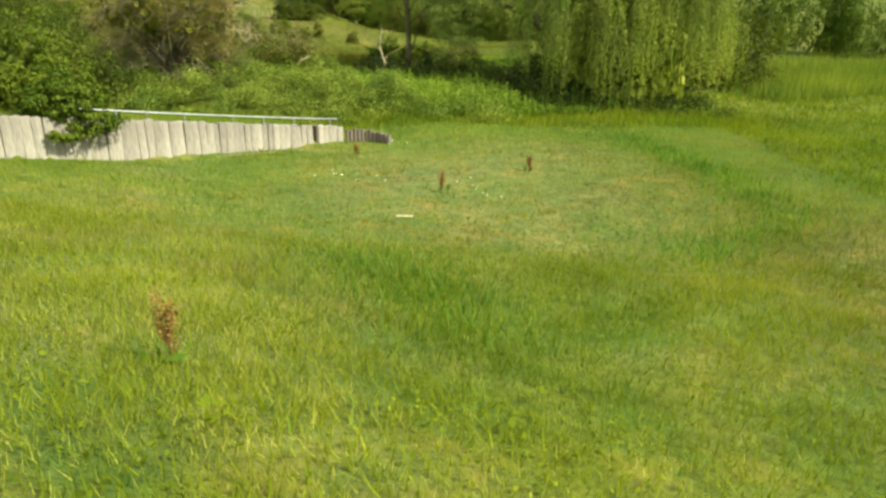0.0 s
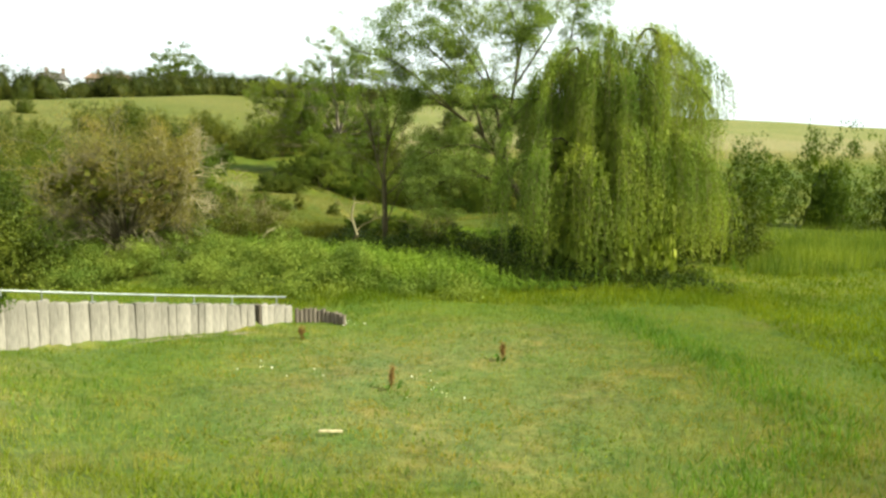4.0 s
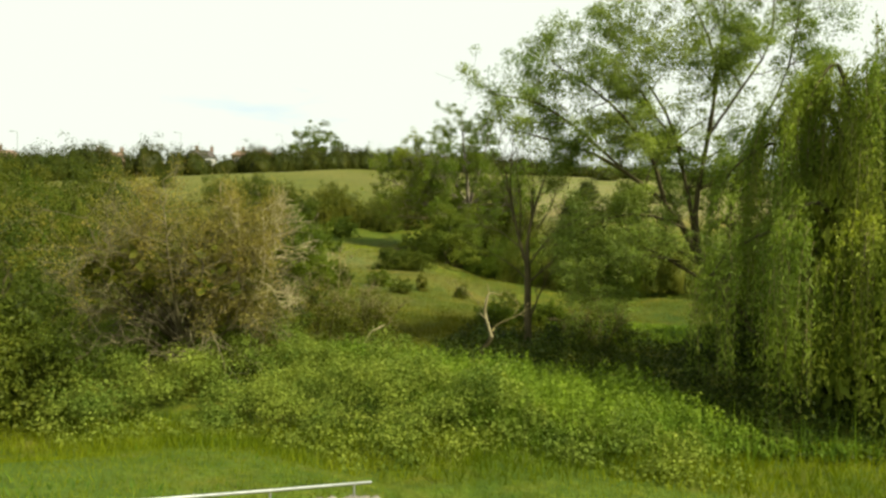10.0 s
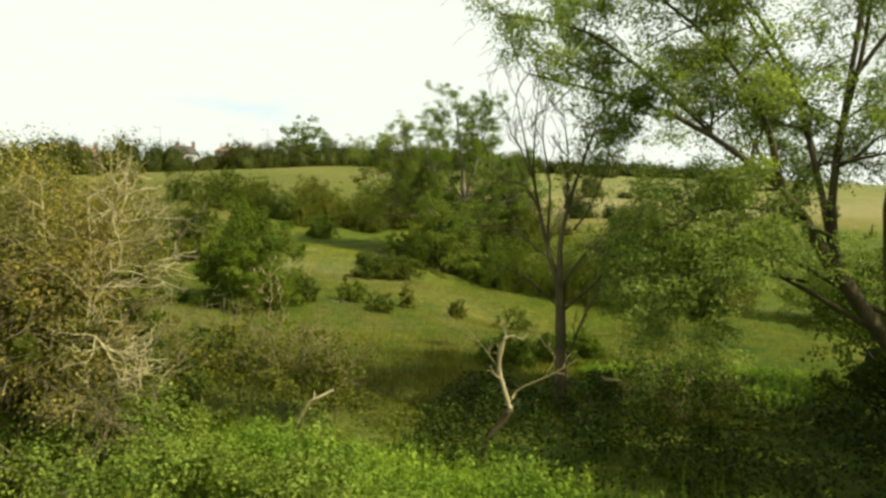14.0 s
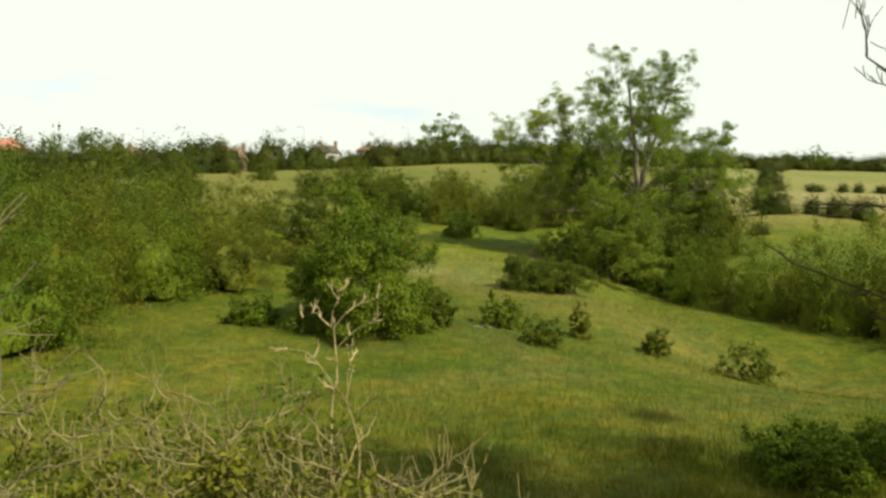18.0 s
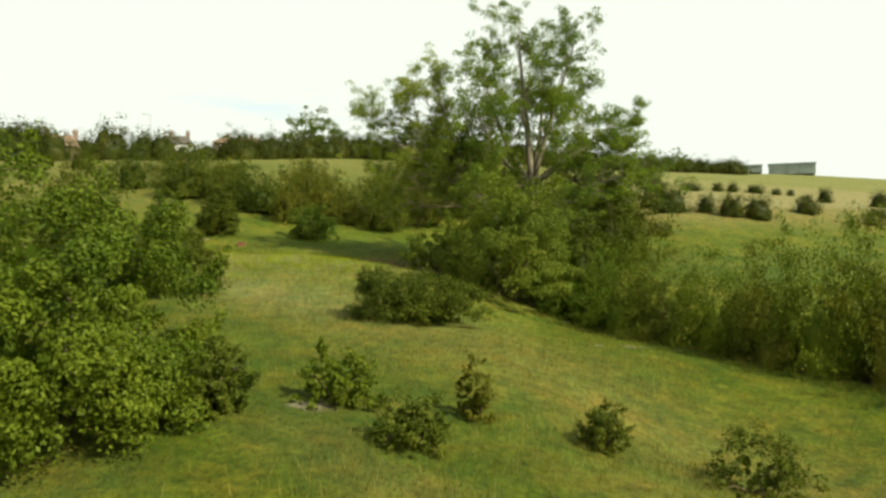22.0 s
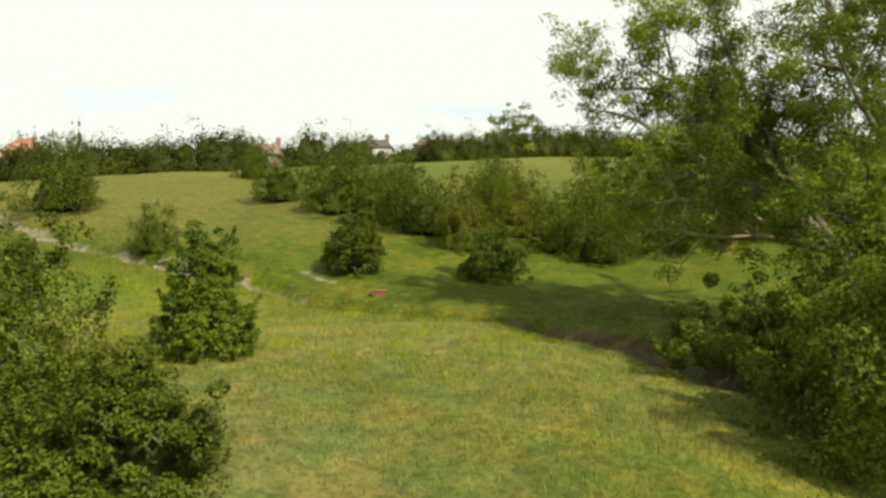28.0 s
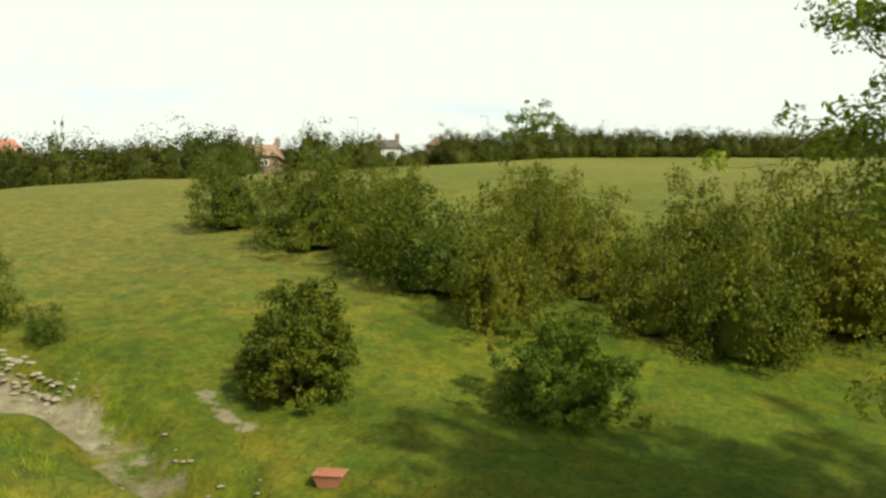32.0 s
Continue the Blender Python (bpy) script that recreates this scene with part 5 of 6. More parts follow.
put_bush(bush_meshes(63, 1.95, 1.3, 1.5, 0.062, M_DARK, 30000, 120, 0.24), "bramble_mound", -11.6, 59.8, "low rounded dark bramble mound in the grass")
put_bush(bush_meshes(64, 0.65, 0.62, 1.1, 0.07, M_HAW, 5000, 52), "sapling_bush", -11.2, 51.4, "small leafy green bush in the meadow", group="meadow bushes")
put_bush(bush_meshes(65, 0.6, 0.62, 0.85, 0.06, M_DARK, 3900, 50), "sapling_bush", -9.5, 50.0, "small dark bush in the meadow", group="meadow bushes")
put_bush(bush_meshes(66, 0.36, 0.36, 1.15, 0.06, M_OLIVE, 3000, 44), "sapling_bush", -8.7, 51.9, "slim upright olive bush in the meadow", group="meadow bushes")
put_bush(bush_meshes(67, 0.45, 0.45, 0.9, 0.055, M_DARK, 4400, 50), "thorn_bush", -6.35, 51.8, "small dark thorn bush in the meadow", group="meadow bushes")
put_bush(bush_meshes(68, 0.95, 0.8, 1.2, 0.055, M_DARK, 6000, 56, 0.2, 0.42), "thorn_bush", -3.8, 51.6, "sparse dark thorn bush in the meadow", group="meadow bushes")
put_bush(bush_meshes(69, 1.15, 1.1, 2.9, 0.075, M_HAW, 30000, 120, 0.17, 0.24, shape=0.42, heart=180), "hawthorn", -23.8, 66.0, "upright tapering green hawthorn above the stream")
put_bush(bush_meshes(70, 1.65, 1.4, 1.9, 0.072, M_DARK, 30000, 120, 0.18, 0.36, heart=200), "hawthorn", -20.2, 60.2, "spreading dark green hawthorn scrub on the slope")
put_bush(bush_meshes(71, 2.2, 2.0, 3.9, 0.082, M_DARK, 30000, 110, 0.2, 0.32, heart=220), "blackthorn", -24.4, 61.0, "dense dark blackthorn on the slope")
put_bush(bush_meshes(72, 1.2, 1.2, 2.4, 0.08, M_DARK, 20000, 100, 0.2), "hawthorn", -27.5, 77.5, "round dark hawthorn across the stream")
put_bush(bush_meshes(73, 2.9, 2.5, 4.5, 0.095, M_ELDER, 52000, 130, 0.2, 0.38, heart=300), "elder_bush", -9.6, 67.4, "large leafy green bush in front of the ash tree")
put_bush(bush_meshes(57, 1.9, 1.5, 2.5, 0.095, M_ELDER, 20000, 80, 0.2, 0.4, heart=60), "elder_bush", -12.2, 70.6, "leafy pale green bush hanging over the stream")
put_bush(bush_meshes(77, 1.5, 1.4, 2.4, 0.085, M_HAW, 18000, 90, 0.2, 0.35), "elder_bush", -7.0, 67.4, "leafy green bush beside the ash tree")
put_bush(bush_meshes(78, 1.25, 1.2, 1.9, 0.075, M_ELDER, 19000, 80, 0.2, 0.42), "sallow_bush", -22.4, 79.4, "yellow-green sallow bush across the stream")
put_bush(bush_meshes(74, 2.6, 2.4, 3.0, 0.11, M_DARK, 19000, 120, 0.2), "blackthorn", -13.6, 24.2, "dark green dome of scrub behind the wall")
put_bush(bush_meshes(75, 0.85, 0.8, 1.45, 0.075, M_HAW, 12000, 80), "bramble_bush", -8.0, 15.3, "bramble bush hanging over the sleeper wall")
put_bush(bush_meshes(79, 1.6, 1.4, 2.3, 0.09, M_HAW, 15000, 90), "bramble_bush", -10.2, 17.2, "bramble bush behind the sleeper wall")

put_bush(bush_meshes(80, 0.9, 0.8, 0.85, 0.07, M_HAW, 9000, 80, 0.22), "thorn_bush", -3.3, 41.3, "low dark thorn bush at the wood's edge", group="meadow bushes")
put_bush(bush_meshes(59, 1.1, 0.9, 0.9, 0.07, M_HAW, 10000, 80, 0.22), "thorn_bush", -1.6, 42.4, "broad dark thorn bush at the wood's edge", group="meadow bushes")

# scrub in repeats
POOL = {
    "green": [bush_meshes(81 + k, 2.0, 2.0, 3.2, 0.11, M_HAW, 8000, 110, 0.22, 0.33, heart=200, core=0.50) for k in range(2)],
    "dark": [bush_meshes(84 + k, 2.0, 2.0, 3.0, 0.11, M_DARK, 8000, 110, 0.22, 0.33, heart=200, core=0.50) for k in range(2)],
    "olive": [bush_meshes(87 + k, 2.0, 1.9, 3.2, 0.11, M_OLIVE, 8000, 110, 0.22, 0.36, heart=200, core=0.50) for k in range(2)],
    "fine green": [bush_meshes(181, 2.0, 2.0, 3.2, 0.075, M_HAW, 15000, 90, 0.24, 0.42, heart=260, core=0.45)],
    "fine dark": [bush_meshes(184, 2.0, 2.0, 3.0, 0.075, M_DARK, 15000, 90, 0.24, 0.42, heart=260, core=0.45)],
    "fine olive": [bush_meshes(187 + k, 2.0, 1.9, 3.2, 0.075, M_OLIVE, 15000, 90, 0.24, 0.44, heart=260, core=0.45) for k in range(2)],
    "far": [bush_meshes(91 + k, 2.2, 2.2, 3.6, 0.165, M_FAR, 2200, 60, 0.28, 0.2, stems=2, heart=120, shoot=0.1, core=0.66) for k in range(3)],
}
WORDS = {"fine green": "leafy green hawthorn scrub", "fine dark": "dark green blackthorn scrub", "fine olive": "olive-brown hawthorn scrub", "green": "green hawthorn scrub", "dark": "dark green thorn scrub", "olive": "olive-brown scrub bush", "far": "dark rounded shrub"}


def scrub(kind, spots, where, group, seed=0):
    rng = np.random.default_rng(seed + 500)
    for x, y, w, h in spots:
        base = 3.6 if kind == "far" else 3.1
        k = rng.integers(0, len(POOL[kind]))
        wid = w / (4.4 if kind == "far" else 4.0)
        put_bush(POOL[kind][k], "hedge_shrub" if kind == "far" else "scrub_bush", x, y, WORDS[kind] + " " + where, "shrub", group, rng.uniform(0, 360), (wid, wid * rng.uniform(0.85, 1.1), h / base), 0.1)


scrub("dark", ((7.8, 34.2, 5.4, 4.6), (10.4, 37.0, 5.4, 5.2), (6.6, 37.8, 4.0, 3.6), (12.6, 33.0, 4.6, 4.2)), "beneath the willows", "willow thicket", 15)
# hedge along the stream
scrub("fine green", ((-5.2, 65.8, 3.1, 3.4), (-2.2, 63.6, 2.9, 3.6), (0.6, 61.2, 3.1, 4.7), (4.0, 58.6, 3.6, 4.4), (10.6, 53.5, 4.5, 3.9)), "along the stream", "stream hedge", 1)
scrub("fine olive", ((-3.8, 65.0, 3.1, 3.4), (-0.8, 62.2, 3.1, 3.9), (2.2, 60.2, 3.4, 4.4), (6.2, 57.2, 3.8, 4.2), (13.0, 50, 4.5, 3.9)), "along the stream", "stream hedge", 2)
scrub("dark", ((-6.4, 71.0, 3.6, 3.8), (-9.4, 93.6, 4.6, 4.6), (-5.4, 74.8, 4.0, 4.8), (-8.6, 71.6, 2.8, 3.2), (-17.6, 92.4, 3.8, 4.2)), "under the ash tree", "ash thicket", 3)
scrub("olive", ((-6.6, 77.5, 4.4, 5.2), (-12.5, 93.8, 4.6, 4.8), (-4.2, 78.4, 4.2, 4.8), (-14.8, 92.6, 4.0, 4.4), (-6.4, 92.6, 4.4, 4.6)), "behind the ash tree", "ash thicket", 4)
# clumps across the stream
scrub("dark", ((-41.5, 90.0, 3.6, 3.4), (-36.2, 89.0, 4.6, 3.8), (-28.5, 85.6, 4.4, 3.6), (-19.3, 84.8, 3.0, 3.6), (-31.8, 87.2, 3.6, 3.1)), "on the far bank", "far bank thicket", 5)
scrub("olive", ((-39.0, 92.6, 4.2, 3.5), (-35.2, 92.6, 4.2, 3.1), (-26.6, 90.4, 3.2, 3.4), (-21.6, 85.4, 2.8, 3.0), (-25.4, 83.6, 2.6, 3.2)), "on the far bank", "far bank thicket", 6)
scrub("olive", ((-33.0, 90.0, 3.4, 3.1), (-30.2, 98.6, 4.2, 2.9), (-24.0, 87.6, 3.2, 3.1), (-17.2, 87.5, 4.4, 3.9), (-21.0, 91.0, 4, 3.4)), "on the far bank", "far bank thicket", 7)
scrub("dark", ((-57.5, 105.0, 2.8, 2.9), (-37.7, 76.6, 2.0, 2.2), (-49.7, 80.6, 4.6, 4.2), (-35.3, 77.1, 1.2, 1.0), (-68.0, 113.0, 1.6, 1.1)), "on the hillside", "hillside bushes", 8)
# left of the hawthorn
scrub("fine olive", ((-27.5, 57.5, 5, 4.2), (-27.5, 42.0, 6.0, 6.0), (-24.5, 46.0, 4.4, 4.0)), "on the near slope", "slope scrub", 9)
scrub("fine olive", ((-22.9, 52.8, 3.8, 3.2), (-28.0, 52.5, 5, 4.4)), "on the near slope", "slope scrub", 21)
scrub("fine green", ((-24.4, 50.0, 4.2, 3.9), (-32.5, 49.5, 5.5, 5.2), (-21.6, 42.5, 4.0, 3.6)), "on the near slope", "slope scrub", 10)
scrub("fine dark", ((-31.5, 56.5, 5.5, 4.8), (-20.2, 34.5, 5.5, 4.6), (-17.6, 30.0, 4.8, 4.2), (-32.0, 62.5, 5.0, 4.0), (-37, 59, 7, 6.6), (-43.5, 57, 8, 7.5), (-36, 50, 6.5, 6.5), (-46, 66, 8, 6.5)), "on the near slope", "slope scrub", 11)
# right-hand trees past the reeds
scrub("green", ((20.8, 47.8, 4.6, 5.2), (25.4, 47.6, 4.6, 6.2), (30.2, 46.9, 4.8, 5.6), (35.6, 47.5, 5, 6.0), (42, 48, 6, 6.2)), "past the reeds", "reed bed trees", 12)
# bushes on the far hillside to the right
scrub("far", ((0.6, 97.6, 3.6, 2.6), (3.6, 98.6, 1.8, 1.9), (5.4, 98.0, 2.4, 2.1), (7.6, 98.6, 2.9, 2.3), (12.9, 104.4, 2.7, 1.8), (17.2, 102.2, 1.7, 1.2), (-1.2, 88.7, 1.8, 1.2), (3.2, 134.3, 4.4, 2.4), (8.6, 138.6, 3.4, 1.4)), "on the far hillside", "hillside bushes", 13)
scrub("far", ((12.6, 140.9, 2.0, 1.5), (14.3, 140.0, 1.8, 1.6), (17.4, 140.8, 2.6, 1.5), (19.4, 138.3, 1.6, 1.1), (21.1, 138.0, 1.2, 1.0), (23.3, 132.0, 2.1, 2.2), (21.2, 131.9, 1.5, 1.0), (27.9, 128.2, 2.5, 2.1),
              (19.5, 107.2, 2.5, 1.1), (20.0, 103.5, 2.0, 1.7), (0.0, 104.0, 3.0, 3.0), (3.5, 147.5, 4.3, 3.9), (34, 121, 2.5, 2.0), (40, 150, 2, 2), (12.9, 262, 10, 5)), "on the far hillside", "hillside bushes", 16)
# the hedgerow and trees on the skyline
rng = np.random.default_rng(17)
line = []
for (ax, ay), (bx, by), hh in (((-190, 118), (-112, 133), 6.6), ((-112, 133), (-90, 150), 6.6), ((-99, 174), (-94, 180), 6.0), ((-93, 208), (-62, 256), 6.6), ((-62, 256), (-10, 290), 6.5), ((-10, 290), (60, 330), 5), ((-210, 90), (-190, 118), 7)):
    n = max(2, int(math.hypot(bx - ax, by - ay) / 2.9))
    for k in range(n):
        a = (k + rng.uniform(-0.3, 0.3)) / n
        line.append((ax + (bx - ax) * a + rng.normal() * 1.2, ay + (by - ay) * a + rng.normal() * 1.2, rng.uniform(7.5, 10.5), hh * rng.uniform(0.95, 1.4)))
line += [(-100.2, 195.0, 6, 4.9), (-96.8, 197, 6, 4.6), (-103.5, 193.5, 6, 5.0), (-96.5, 212, 9, 7.0), (-91.5, 214.5, 9, 7.6), (-99.6, 208.5, 8, 6.4), (-106, 178, 10.5, 10.4), (-101.2, 182.6, 8, 8.2), (-110.5, 177, 7, 7.6)]
scrub("far", line, "on the skyline", "skyline hedgerow", 14)
far_tree = bush_meshes(95, 4.0, 4.0, 9.0, 0.3, M_HAW, 4300, 34, 0.2, 0.45, stems=9, skirt=0.25)
for x, y, s in ((-99, 279, 2.1), (-91, 275, 1.6), (-105, 286, 1.5), (-118, 176, 0.9), (-170, 140, 0.7), (30, 300, 0.9)):
    put_bush(far_tree, "field_tree", x, y, "lone leafy tree on the skyline", "tree", "skyline trees", x * 7, (s, s, s), 0.1)
put_bush(far_tree, "field_tree", -147.5, 152, "slender upright tree above the hedge", "tree", "skyline trees", 40, (0.40, 0.40, 1.5), 0.1)


# ---- houses on the hill ----
def house(x, y, turn, w, d, h, roof_h, wall_mat, roof_mat, label, hip=0.35, chimneys=(0.3,)):
    ob = thing("house", x, y, ground_z(x, y) - 0.3, label, "house", "houses on the hill", turn)
    bm = bmesh.new()
    box_bm(bm, w, d, h, (0, 0, h / 2))
    part("wall", bm_mesh("wall", bm, wall_mat), ob)
    e, k = 0.4, hip * w / 2
    v = [(-w / 2 - e, -d / 2 - e, h), (w / 2 + e, -d / 2 - e, h), (w / 2 + e, d / 2 + e, h), (-w / 2 - e, d / 2 + e, h), (-w / 2 + k, 0, h + roof_h), (w / 2 - k, 0, h + roof_h)]
    bm = bmesh.new()
    vs = [bm.verts.new(p) for p in v]
    for f in ((0, 1, 5, 4), (1, 2, 5), (2, 3, 4, 5), (3, 0, 4), (3, 2, 1, 0)):
        bm.faces.new([vs[i] for i in f])
    roof = part("roof", bm_mesh("roof", bm, roof_mat), ob)
    for c in chimneys:
        bm = bmesh.new()
        box_bm(bm, 0.9, 0.6, 1.6, ((c - 0.5) * w, 0, h + roof_h + 0.1))
        box_bm(bm, 1.05, 0.75, 0.15, ((c - 0.5) * w, 0, h + roof_h + 0.95))
        for o in (-0.22, 0.22):
            bmesh.ops.create_cone(bm, cap_ends=True, segments=8, radius1=0.13, radius2=0.1, depth=0.5, matrix=Matrix.Translation(((c - 0.5) * w + o, 0, h + roof_h + 1.25)))
        part("chimney", bm_mesh("chimney", bm, M_BRICK), roof)
    n = max(2, int(w / 3))
    for k in range(n):
        wx = (k + 0.5) / n * w - w / 2
        bm = bmesh.new()
        box_bm(bm, 1.4, 0.12, 1.2, (wx, -d / 2 - 0.02, h - 1.35))
        win = part("window", bm_mesh("window", bm, M_WHITE), ob)
        bm = bmesh.new()
        for o in (-0.33, 0.33):
            box_bm(bm, 0.56, 0.04, 1.0, (wx + o, -d / 2 - 0.085, h - 1.35))
        part("pane", bm_mesh("pane", bm, M_GLASS), win)
    return ob


house(-102.8, 198.7, 24, 8, 8, 5.0, 2.3, M_WHITE, M_ROOF, "white house with a brown tiled roof on the hill", 0.3, (0.35, 0.85))
house(-111.3, 168, 30, 8, 8, 4.2, 2.6, M_BRICK, M_REDROOF, "brick house with a faded red-brown tiled roof on the hill", 0.2, (0.3, 0.95))
house(-120, 184, 30, 9, 8, 4.0, 2.6, M_BRICK, M_ROOF, "brick house behind the hedge on the hill", 0.3, (0.4,))
house(-99.5, 226, 20, 13, 8, 5.4, 2.0, M_BRICK, M_REDROOF, "long brick house with a pale red roof on the hill", 0.2, (0.25, 0.75))
house(-157, 148, 48, 8, 8, 8.2, 3.4, M_BRICK, M_REDTILE, "house with a bright red tiled roof behind the hedge", 0.7, ())
house(-138, 165, 40, 9, 8, 6.0, 2.4, M_BRICK, M_REDROOF, "brick house half hidden behind the hedge", 0.3, (0.5,))



def barn(x, y, turn, w, d, h, label):
    ob = thing("warehouse", x, y, ground_z(x, y) - 0.3, label, "building", "", turn)
    bm = bmesh.new()
    box_bm(bm, w, d, h, (0, 0, h / 2))
    part("wall", bm_mesh("wall", bm, M_CLAD), ob)
    bm = bmesh.new()
    box_bm(bm, w + 0.6, d + 0.6, 0.5, (0, 0, h + 0.25))
    part("roof", bm_mesh("roof", bm, M_CLAD), ob)
    for k in range(int(w / 6)):
        bm = bmesh.new()
        box_bm(bm, 0.5, 0.3, h - 0.4, (-w / 2 + 3 + k * 6, -d / 2 - 0.15, h / 2))
        part("pilaster", bm_mesh("pilaster", bm, M_CLAD), ob)
    return ob


barn(102, 424, -14, 21, 14, 5.0, "grey-green clad flat-roofed building on the hilltop")
barn(66, 432, -10, 46, 12, 3.6, "long low grey building on the hilltop")


def street_lamp(x, y, turn):
    ob = thing("street_lamp", x, y, ground_z(x, y) - 0.2, "tall thin grey street lamp on the skyline", "street lamp", "street lamps", turn)
    part("pole", tube_mesh("pole", (0, 0, 0), (0, 0, 12.0), 0.055, M_GALV, 8), ob)
    part("arm", tube_mesh("arm", (0, 0, 11.9), (1.4, 0, 12.2), 0.045, M_GALV, 6), ob)
    bm = bmesh.new()
    box_bm(bm, 0.8, 0.28, 0.16, (1.7, 0, 12.2), 0.05)
    part("lamp_head", bm_mesh("lamp_head", bm, M_GALV), ob)


street_lamp(-105, 191.5, 180)
street_lamp(-90, 226, 180)
street_lamp(-128, 159, 180)

# ---- dead wood and small things ----
def dead_wood(name, x, y, z, label, seed, stems, mat, twig=0.6, n=6, depth=1, category="dead wood", base=None, dull=99):
    rng = np.random.default_rng(seed)
    ob = thing(name, x, y, z, label, category)
    for k, (pts, r0, r1) in enumerate(stems):
        v, f = tubes(limb(rng, pts, r0, r1, [], n, twig, depth, 0.15, 0.35, 0.7, 0.3), 5 if n < 5 else 4)
        part("trunk" if k == 0 else "limb", np_mesh("limb", v, f, base if base and k == 0 else M_TWIG if k >= dull else mat, True), ob)
    return ob


dead_wood("dead_stump", -2.75, 33.0, ground_z(-2.75, 33.0), "bleached broken dead tree stump with forked dead branches", 101,
          ((((-0.5, -0.1, -0.1), (-0.3, 0, 0.35), (0.0, 0, 0.75), (0.12, 0, 0.95)), 0.09, 0.065), (((0.12, 0, 0.9), (0.06, 0, 1.1), (-0.1, 0, 1.7), (-0.02, 0, 2.18)), 0.052, 0.040),
           (((-0.02, 0, 2.14), (0.0, 0, 2.24), (0.08, 0.02, 2.29), (0.2, 0.04, 2.31)), 0.036, 0.016), (((0.1, 0, 1.02), (0.27, 0, 1.3), (0.73, 0, 1.52), (1.06, 0, 1.7), (1.37, 0, 1.9)), 0.026, 0.009),
           (((0.74, 0, 1.52), (0.94, 0.02, 1.9), (0.8, 0.02, 2.1), (0.6, 0.02, 2.38)), 0.013, 0.005), (((-0.09, 0, 1.7), (-0.24, 0, 1.87), (-0.46, 0, 2.15), (-0.9, 0.0, 2.46)), 0.015, 0.005),
           (((-0.46, 0, 2.15), (-0.7, -0.1, 2.45), (-1.06, -0.1, 2.48), (-1.35, -0.1, 2.72)), 0.010, 0.004)), M_PALEBARK, 0.22, 2, 1, base=M_BARK, dull=3)
dead_wood("fallen_branch", -6.2, 32.3, ground_z(-6.2, 32.3) + 0.35, "short pale broken branch end in the scrub", 102, ((((-0.4, 0, 0.1), (-0.15, 0, 0.5), (0.05, 0, 0.62), (0.3, 0.1, 0.75)), 0.035, 0.03),), M_PALEBARK, 0.2, 1, 0)
gz = ground_z(-8.2, 34.8)
thorn = (((0, 0, -0.2), (0.0, 0, 2.75 - gz), (0.06, 0, 3.1 - gz), (0.02, 0, 3.6 - gz)), 0.0120, 0.0073), (((0.02, 0, 3.58 - gz), (-0.12, 0.02, 3.66 - gz), (-0.2, 0.04, 3.72 - gz), (-0.38, 0.1, 3.66 - gz)), 0.0072, 0.0026), \
        (((0.02, 0, 3.58 - gz), (0.12, 0, 3.7 - gz), (0.24, 0, 3.8 - gz), (0.45, 0.05, 3.88 - gz)), 0.0072, 0.0021), (((0.06, 0, 3.4 - gz), (0.18, 0.02, 3.52 - gz), (0.32, 0.04, 3.62 - gz), (0.52, 0.06, 3.66 - gz)), 0.0054, 0.0021), \
        (((0.0, 0, 3.08 - gz), (-0.1, 0, 3.18 - gz), (-0.26, 0, 3.33 - gz), (-0.5, 0, 3.36 - gz)), 0.0060, 0.0021), (((0.03, 0, 3.0 - gz), (0.14, -0.02, 3.14 - gz), (0.22, -0.04, 3.24 - gz), (0.2, -0.06, 3.4 - gz)), 0.0048, 0.0021), \
        (((0.0, 0, 3.6 - gz), (0.0, 0.02, 3.75 - gz), (0.06, 0.03, 3.85 - gz), (0.07, 0.04, 3.98 - gz)), 0.0054, 0.0021)
dead_wood("dead_shrub", -8.2, 34.8, gz, "bare dead thorn stem with orange-brown lichened twigs", 103, thorn, M_THORN, 0.11, 3, 1)
for k, (x, y) in enumerate(((-7.0, 33.6), (-9.2, 33.4), (-10.8, 33.2), (-8.3, 33.9), (-7.6, 34.4), (-6.4, 34.0), (-9.8, 34.2), (-11.6, 34.2), (-10.2, 35.0), (-8.9, 34.8), (0.8, 33.4))):
    st = []
    r5 = np.random.default_rng(110 + k)
    for _ in range(6):
        e = np.array([r5.normal() * 0.9, r5.normal() * 0.8, r5.uniform(1.1, 2.1)])
        bow = np.array([r5.normal() * 0.2, r5.normal() * 0.2, r5.uniform(0.0, 0.5)])
        st.append(((np.array([0, 0, -0.1]), e * np.array([0.2, 0.2, 0.5]), e * np.array([0.6, 0.6, 0.8]) + bow, e), 0.012, 0.004))
    made = dead_wood("dead_shrub", x, y, ground_z(x, y), "tangled bare dead shrub with brown twigs", 120 + k, st, M_TWIG, 0.4, 5, 1)
    lp = np.array([s[0][3] for s in st])
    lv, lf = leaf_quads(r5, clump_points(r5, np.concatenate([lp * 0.95, lp * 0.7, lp * 0.45]), 0.34, 1100)[0], 0.07, 0.6)
    part("foliage", np_mesh("foliage", lv, lf, M_OLIVE), made)


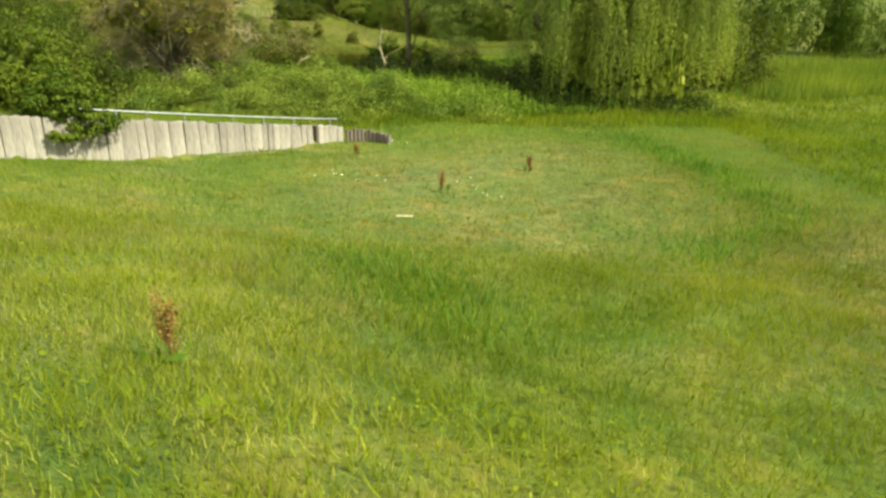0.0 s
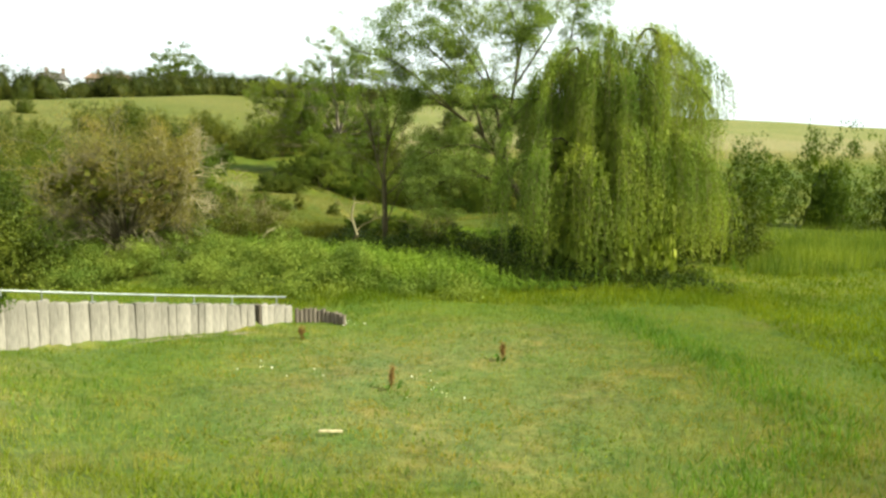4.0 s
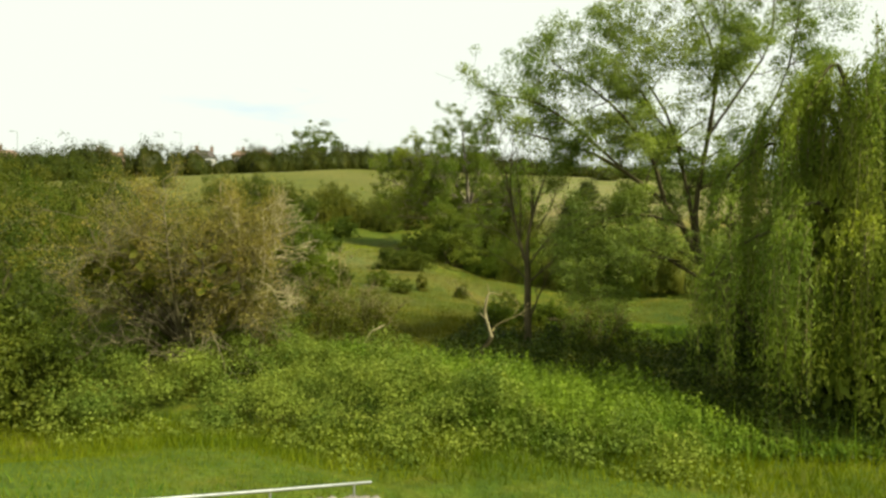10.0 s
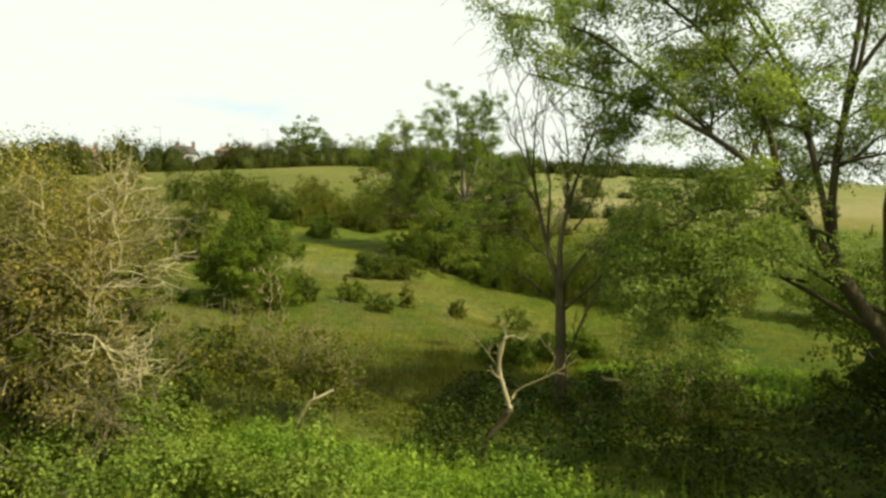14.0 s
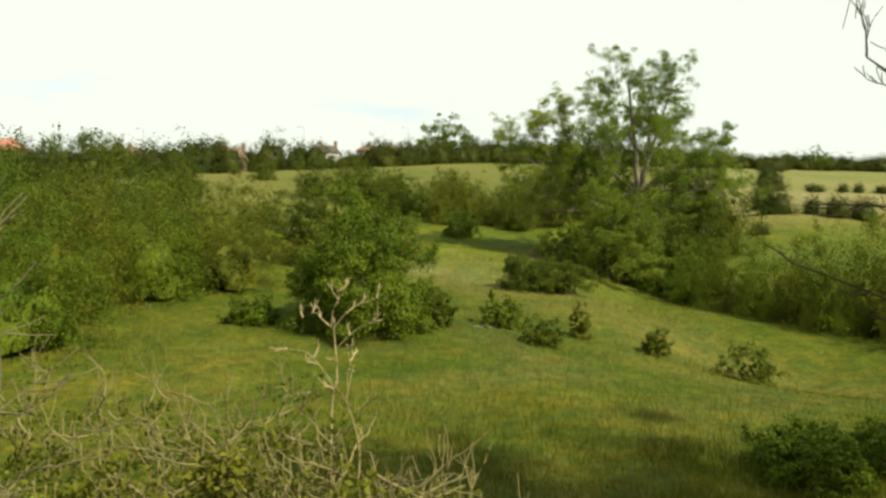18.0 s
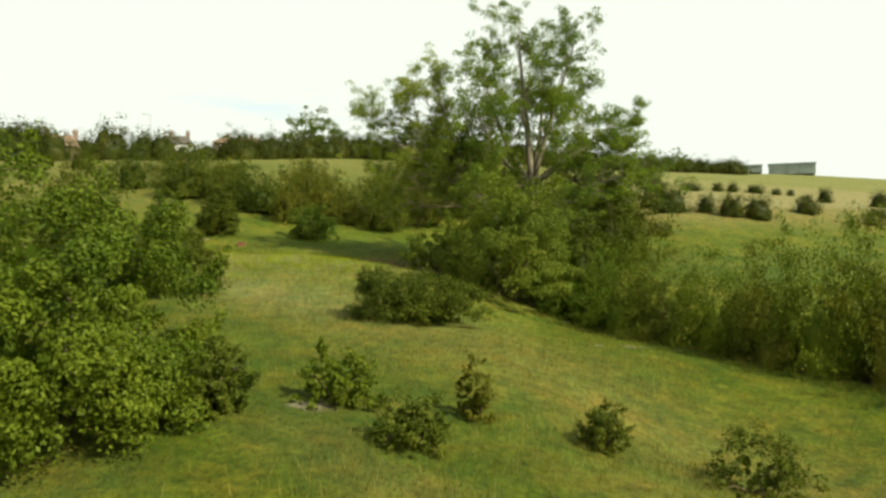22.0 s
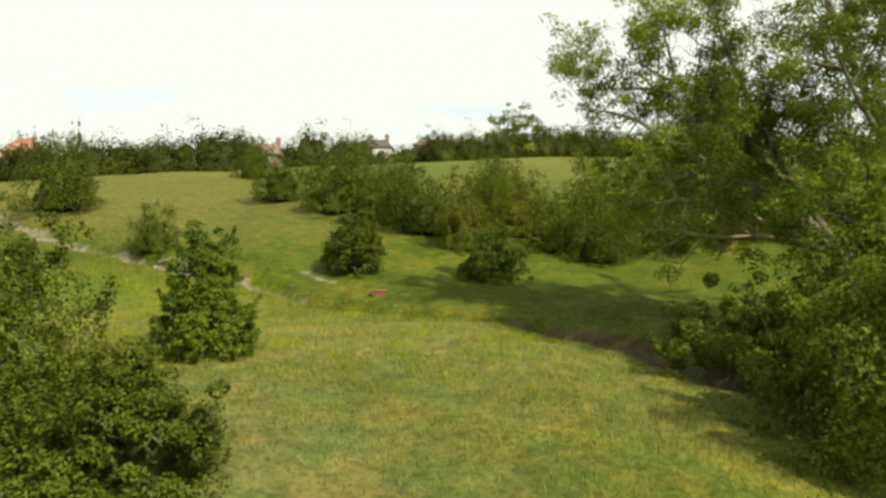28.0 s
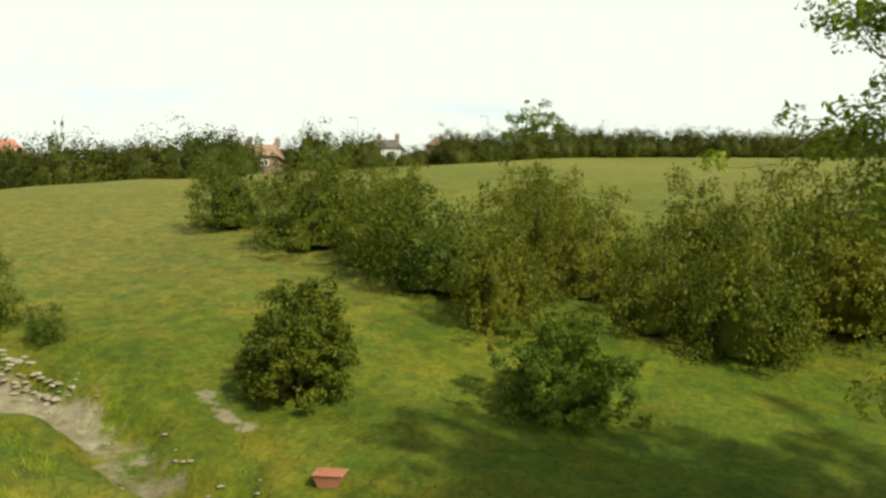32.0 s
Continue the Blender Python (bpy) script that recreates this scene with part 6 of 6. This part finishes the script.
def dock(x, y, h, seed):
    rng = np.random.default_rng(seed)
    ob = thing("dock_plant", x, y, ground_z(x, y), "rust-brown seeding dock plant in the grass", "plant", "docks")
    lines = []
    for _ in range(3):
        seeds = []
        e = np.array([rng.normal() * 0.045, rng.normal() * 0.045, h * rng.uniform(0.75, 1.1)])
        p = curve_pts((0, 0, -0.02), e * 0.5, e, n=7)
        lines.append((p, np.linspace(0.007, 0.003, 7)))
        for _ in range(170):
            seeds.append(p[rng.integers(3, 7)] + rng.normal(size=3) * np.array([0.025, 0.025, 0.05]))
        v, f = tubes(lines[-1:], 4)
        stalk = part("stem", np_mesh("stem", v, f, M_DOCK), ob)
        v, f = leaf_quads(rng, np.array(seeds), 0.024, 0.8)
        tagged(part("seed_head", np_mesh("seed_head", v, f, M_DOCK), stalk), kind="stuff")
    lv = np.stack([rng.normal(size=12) * 0.09, rng.normal(size=12) * 0.09, rng.uniform(0.04, 0.14, 12)], 1)
    for p in lv[:7]:
        v, f = leaf_quads(rng, p[None], 0.16, 0.35)
        part("leaf", np_mesh("leaf", v, f, M_LUSH), ob)


for k, (x, y, h) in enumerate(((-2.0, 4.6, 0.5), (-0.05, 15.0, 0.36), (2.1, 17.1, 0.30), (-2.3, 18.8, 0.26))):
    dock(x, y, h, 130 + k)

def weed(x, y, n, seed):
    rng = np.random.default_rng(seed)
    ob = thing("broadleaf_weed", x, y, ground_z(x, y), "low broad-leaved weed with pale green leaves in the grass", "plant", "lawn weeds")
    for k in range(n):
        a = 2.4 * k
        r = 0.03 + 0.012 * k
        p = np.array([[r * math.cos(a), r * math.sin(a), 0.12 + 0.08 * rng.uniform()]])
        v, f = leaf_quads(rng, p, 0.075, 0.62, along=np.array([[math.cos(a), math.sin(a), 0.15]]), face=np.array([[0.3 * math.cos(a), 0.3 * math.sin(a), 1.0]]))
        part("leaf", np_mesh("leaf", v, f, M_GRASS), ob)


for k, (x, y, n) in enumerate(((-1.19, 3.60, 13), (-1.36, 3.50, 8), (0.75, 4.9, 7), (0.45, 4.2, 6))):
    weed(x, y, n, 170 + k)

rng = np.random.default_rng(140)
for cx, cy, n in ((-2.05, 15.6, 10), (1.1, 14.6, 8), (0.4, 15.6, 5), (-1.3, 20.3, 7)):
    p = np.stack([cx + rng.normal(size=n) * 0.3, cy + rng.normal(size=n) * 0.22], 1)
    c = np.column_stack([p, ground_np(p[:, 0], p[:, 1]) + rng.uniform(0.05, 0.2, n)])
    v, f = leaf_quads(rng, c, 0.036, 0.9)
    tagged(new("daisy_patch", np_mesh("daisy_patch", v, f, M_FLOWER)), "patch of small white flowers in the turf", "flowers", kind="stuff")

bm = bmesh.new()
box_bm(bm, 0.34, 0.05, 0.03, (0, 0, 0.02), 0.008)
litter = new("bleached_stick", bm_mesh("bleached_stick", bm, M_PALEBARK))
litter.matrix_world = pose(-0.72, 12.4, ground_z(-0.72, 12.4) + 0.05, 0, 8, 20)
tagged(litter, "bleached flat stick lying in the turf", "stick")

# red tub on the bank
tub = thing("plastic_tub", -24.75, 74.95, ground_z(-24.75, 74.95) - 0.05, "faded orange-red plastic tub on the stream bank", "tub", turn=20)
tub.scale = (0.80, 0.80, 0.6)
bm = bmesh.new()
r1 = [bm.verts.new((a * 0.20, b * 0.14, 0)) for a, b in ((-1, -1), (1, -1), (1, 1), (-1, 1))]
r2 = [bm.verts.new((a * 0.30, b * 0.21, 0.36)) for a, b in ((-1, -1), (1, -1), (1, 1), (-1, 1))]
r3 = [bm.verts.new((a * 0.275, b * 0.185, 0.36)) for a, b in ((-1, -1), (1, -1), (1, 1), (-1, 1))]
r4 = [bm.verts.new((a * 0.18, b * 0.12, 0.03)) for a, b in ((-1, -1), (1, -1), (1, 1), (-1, 1))]
bm.faces.new(r1[::-1])
bm.faces.new(r4)
for lo, hi in ((r1, r2), (r2, r3), (r3, r4)):
    for k in range(4):
        bm.faces.new((lo[k], lo[(k + 1) % 4], hi[(k + 1) % 4], hi[k]))
part("body", bm_mesh("body", bm, M_RED), tub)
bm = bmesh.new()
for sx, sy, px, py in ((0.64, 0.04, 0, -0.21), (0.64, 0.04, 0, 0.21), (0.04, 0.38, -0.30, 0), (0.04, 0.38, 0.30, 0)):
    box_bm(bm, sx, sy, 0.045, (px, py, 0.375), 0.008)
part("rim", bm_mesh("rim", bm, M_RED), tub, "faded plastic rim")

# stones along the eroded bank
stone_me = []
for k in range(5):
    r6 = np.random.default_rng(150 + k)
    bm = bmesh.new()
    bmesh.ops.create_icosphere(bm, subdivisions=2, radius=0.5)
    for v in bm.verts:
        n3 = noise.noise(v.co * 2.2 + Vector((k * 5, 0, 0)))
        v.co *= 1 + 0.45 * n3
        v.co.z *= 0.6
    stone_me.append(bm_mesh("stone", bm, M_STONE))
r6 = np.random.default_rng(160)
bank = thing("rubble", -36, 75.8, ground_z(-36, 76.8), "scattered pale stones along the eroded stream bank", "stones", kind="structure")
for k in range(160):
    x = r6.uniform(-37, -32.3) if k < 120 else r6.uniform(-32.3, -22)
    y = np.interp(x, [p[0] for p in STREAM], [p[1] for p in STREAM]) + (0.55 if k % 4 else -0.5) + r6.normal() * 0.2
    s = r6.uniform(0.1, 0.34) * (1 if x < -32.5 else 0.65) if k < 120 else r6.uniform(0.07, 0.15)
    ob = part("stone", stone_me[k % 5], bank)
    ob.matrix_local = bank.matrix_world.inverted() @ pose(x, y, ground_z(x, y) + s * 0.02, 0, 0, r6.uniform(0, 360)) @ Matrix.Diagonal((s, s * r6.uniform(0.6, 1), s * r6.uniform(0.3, 0.55), 1))
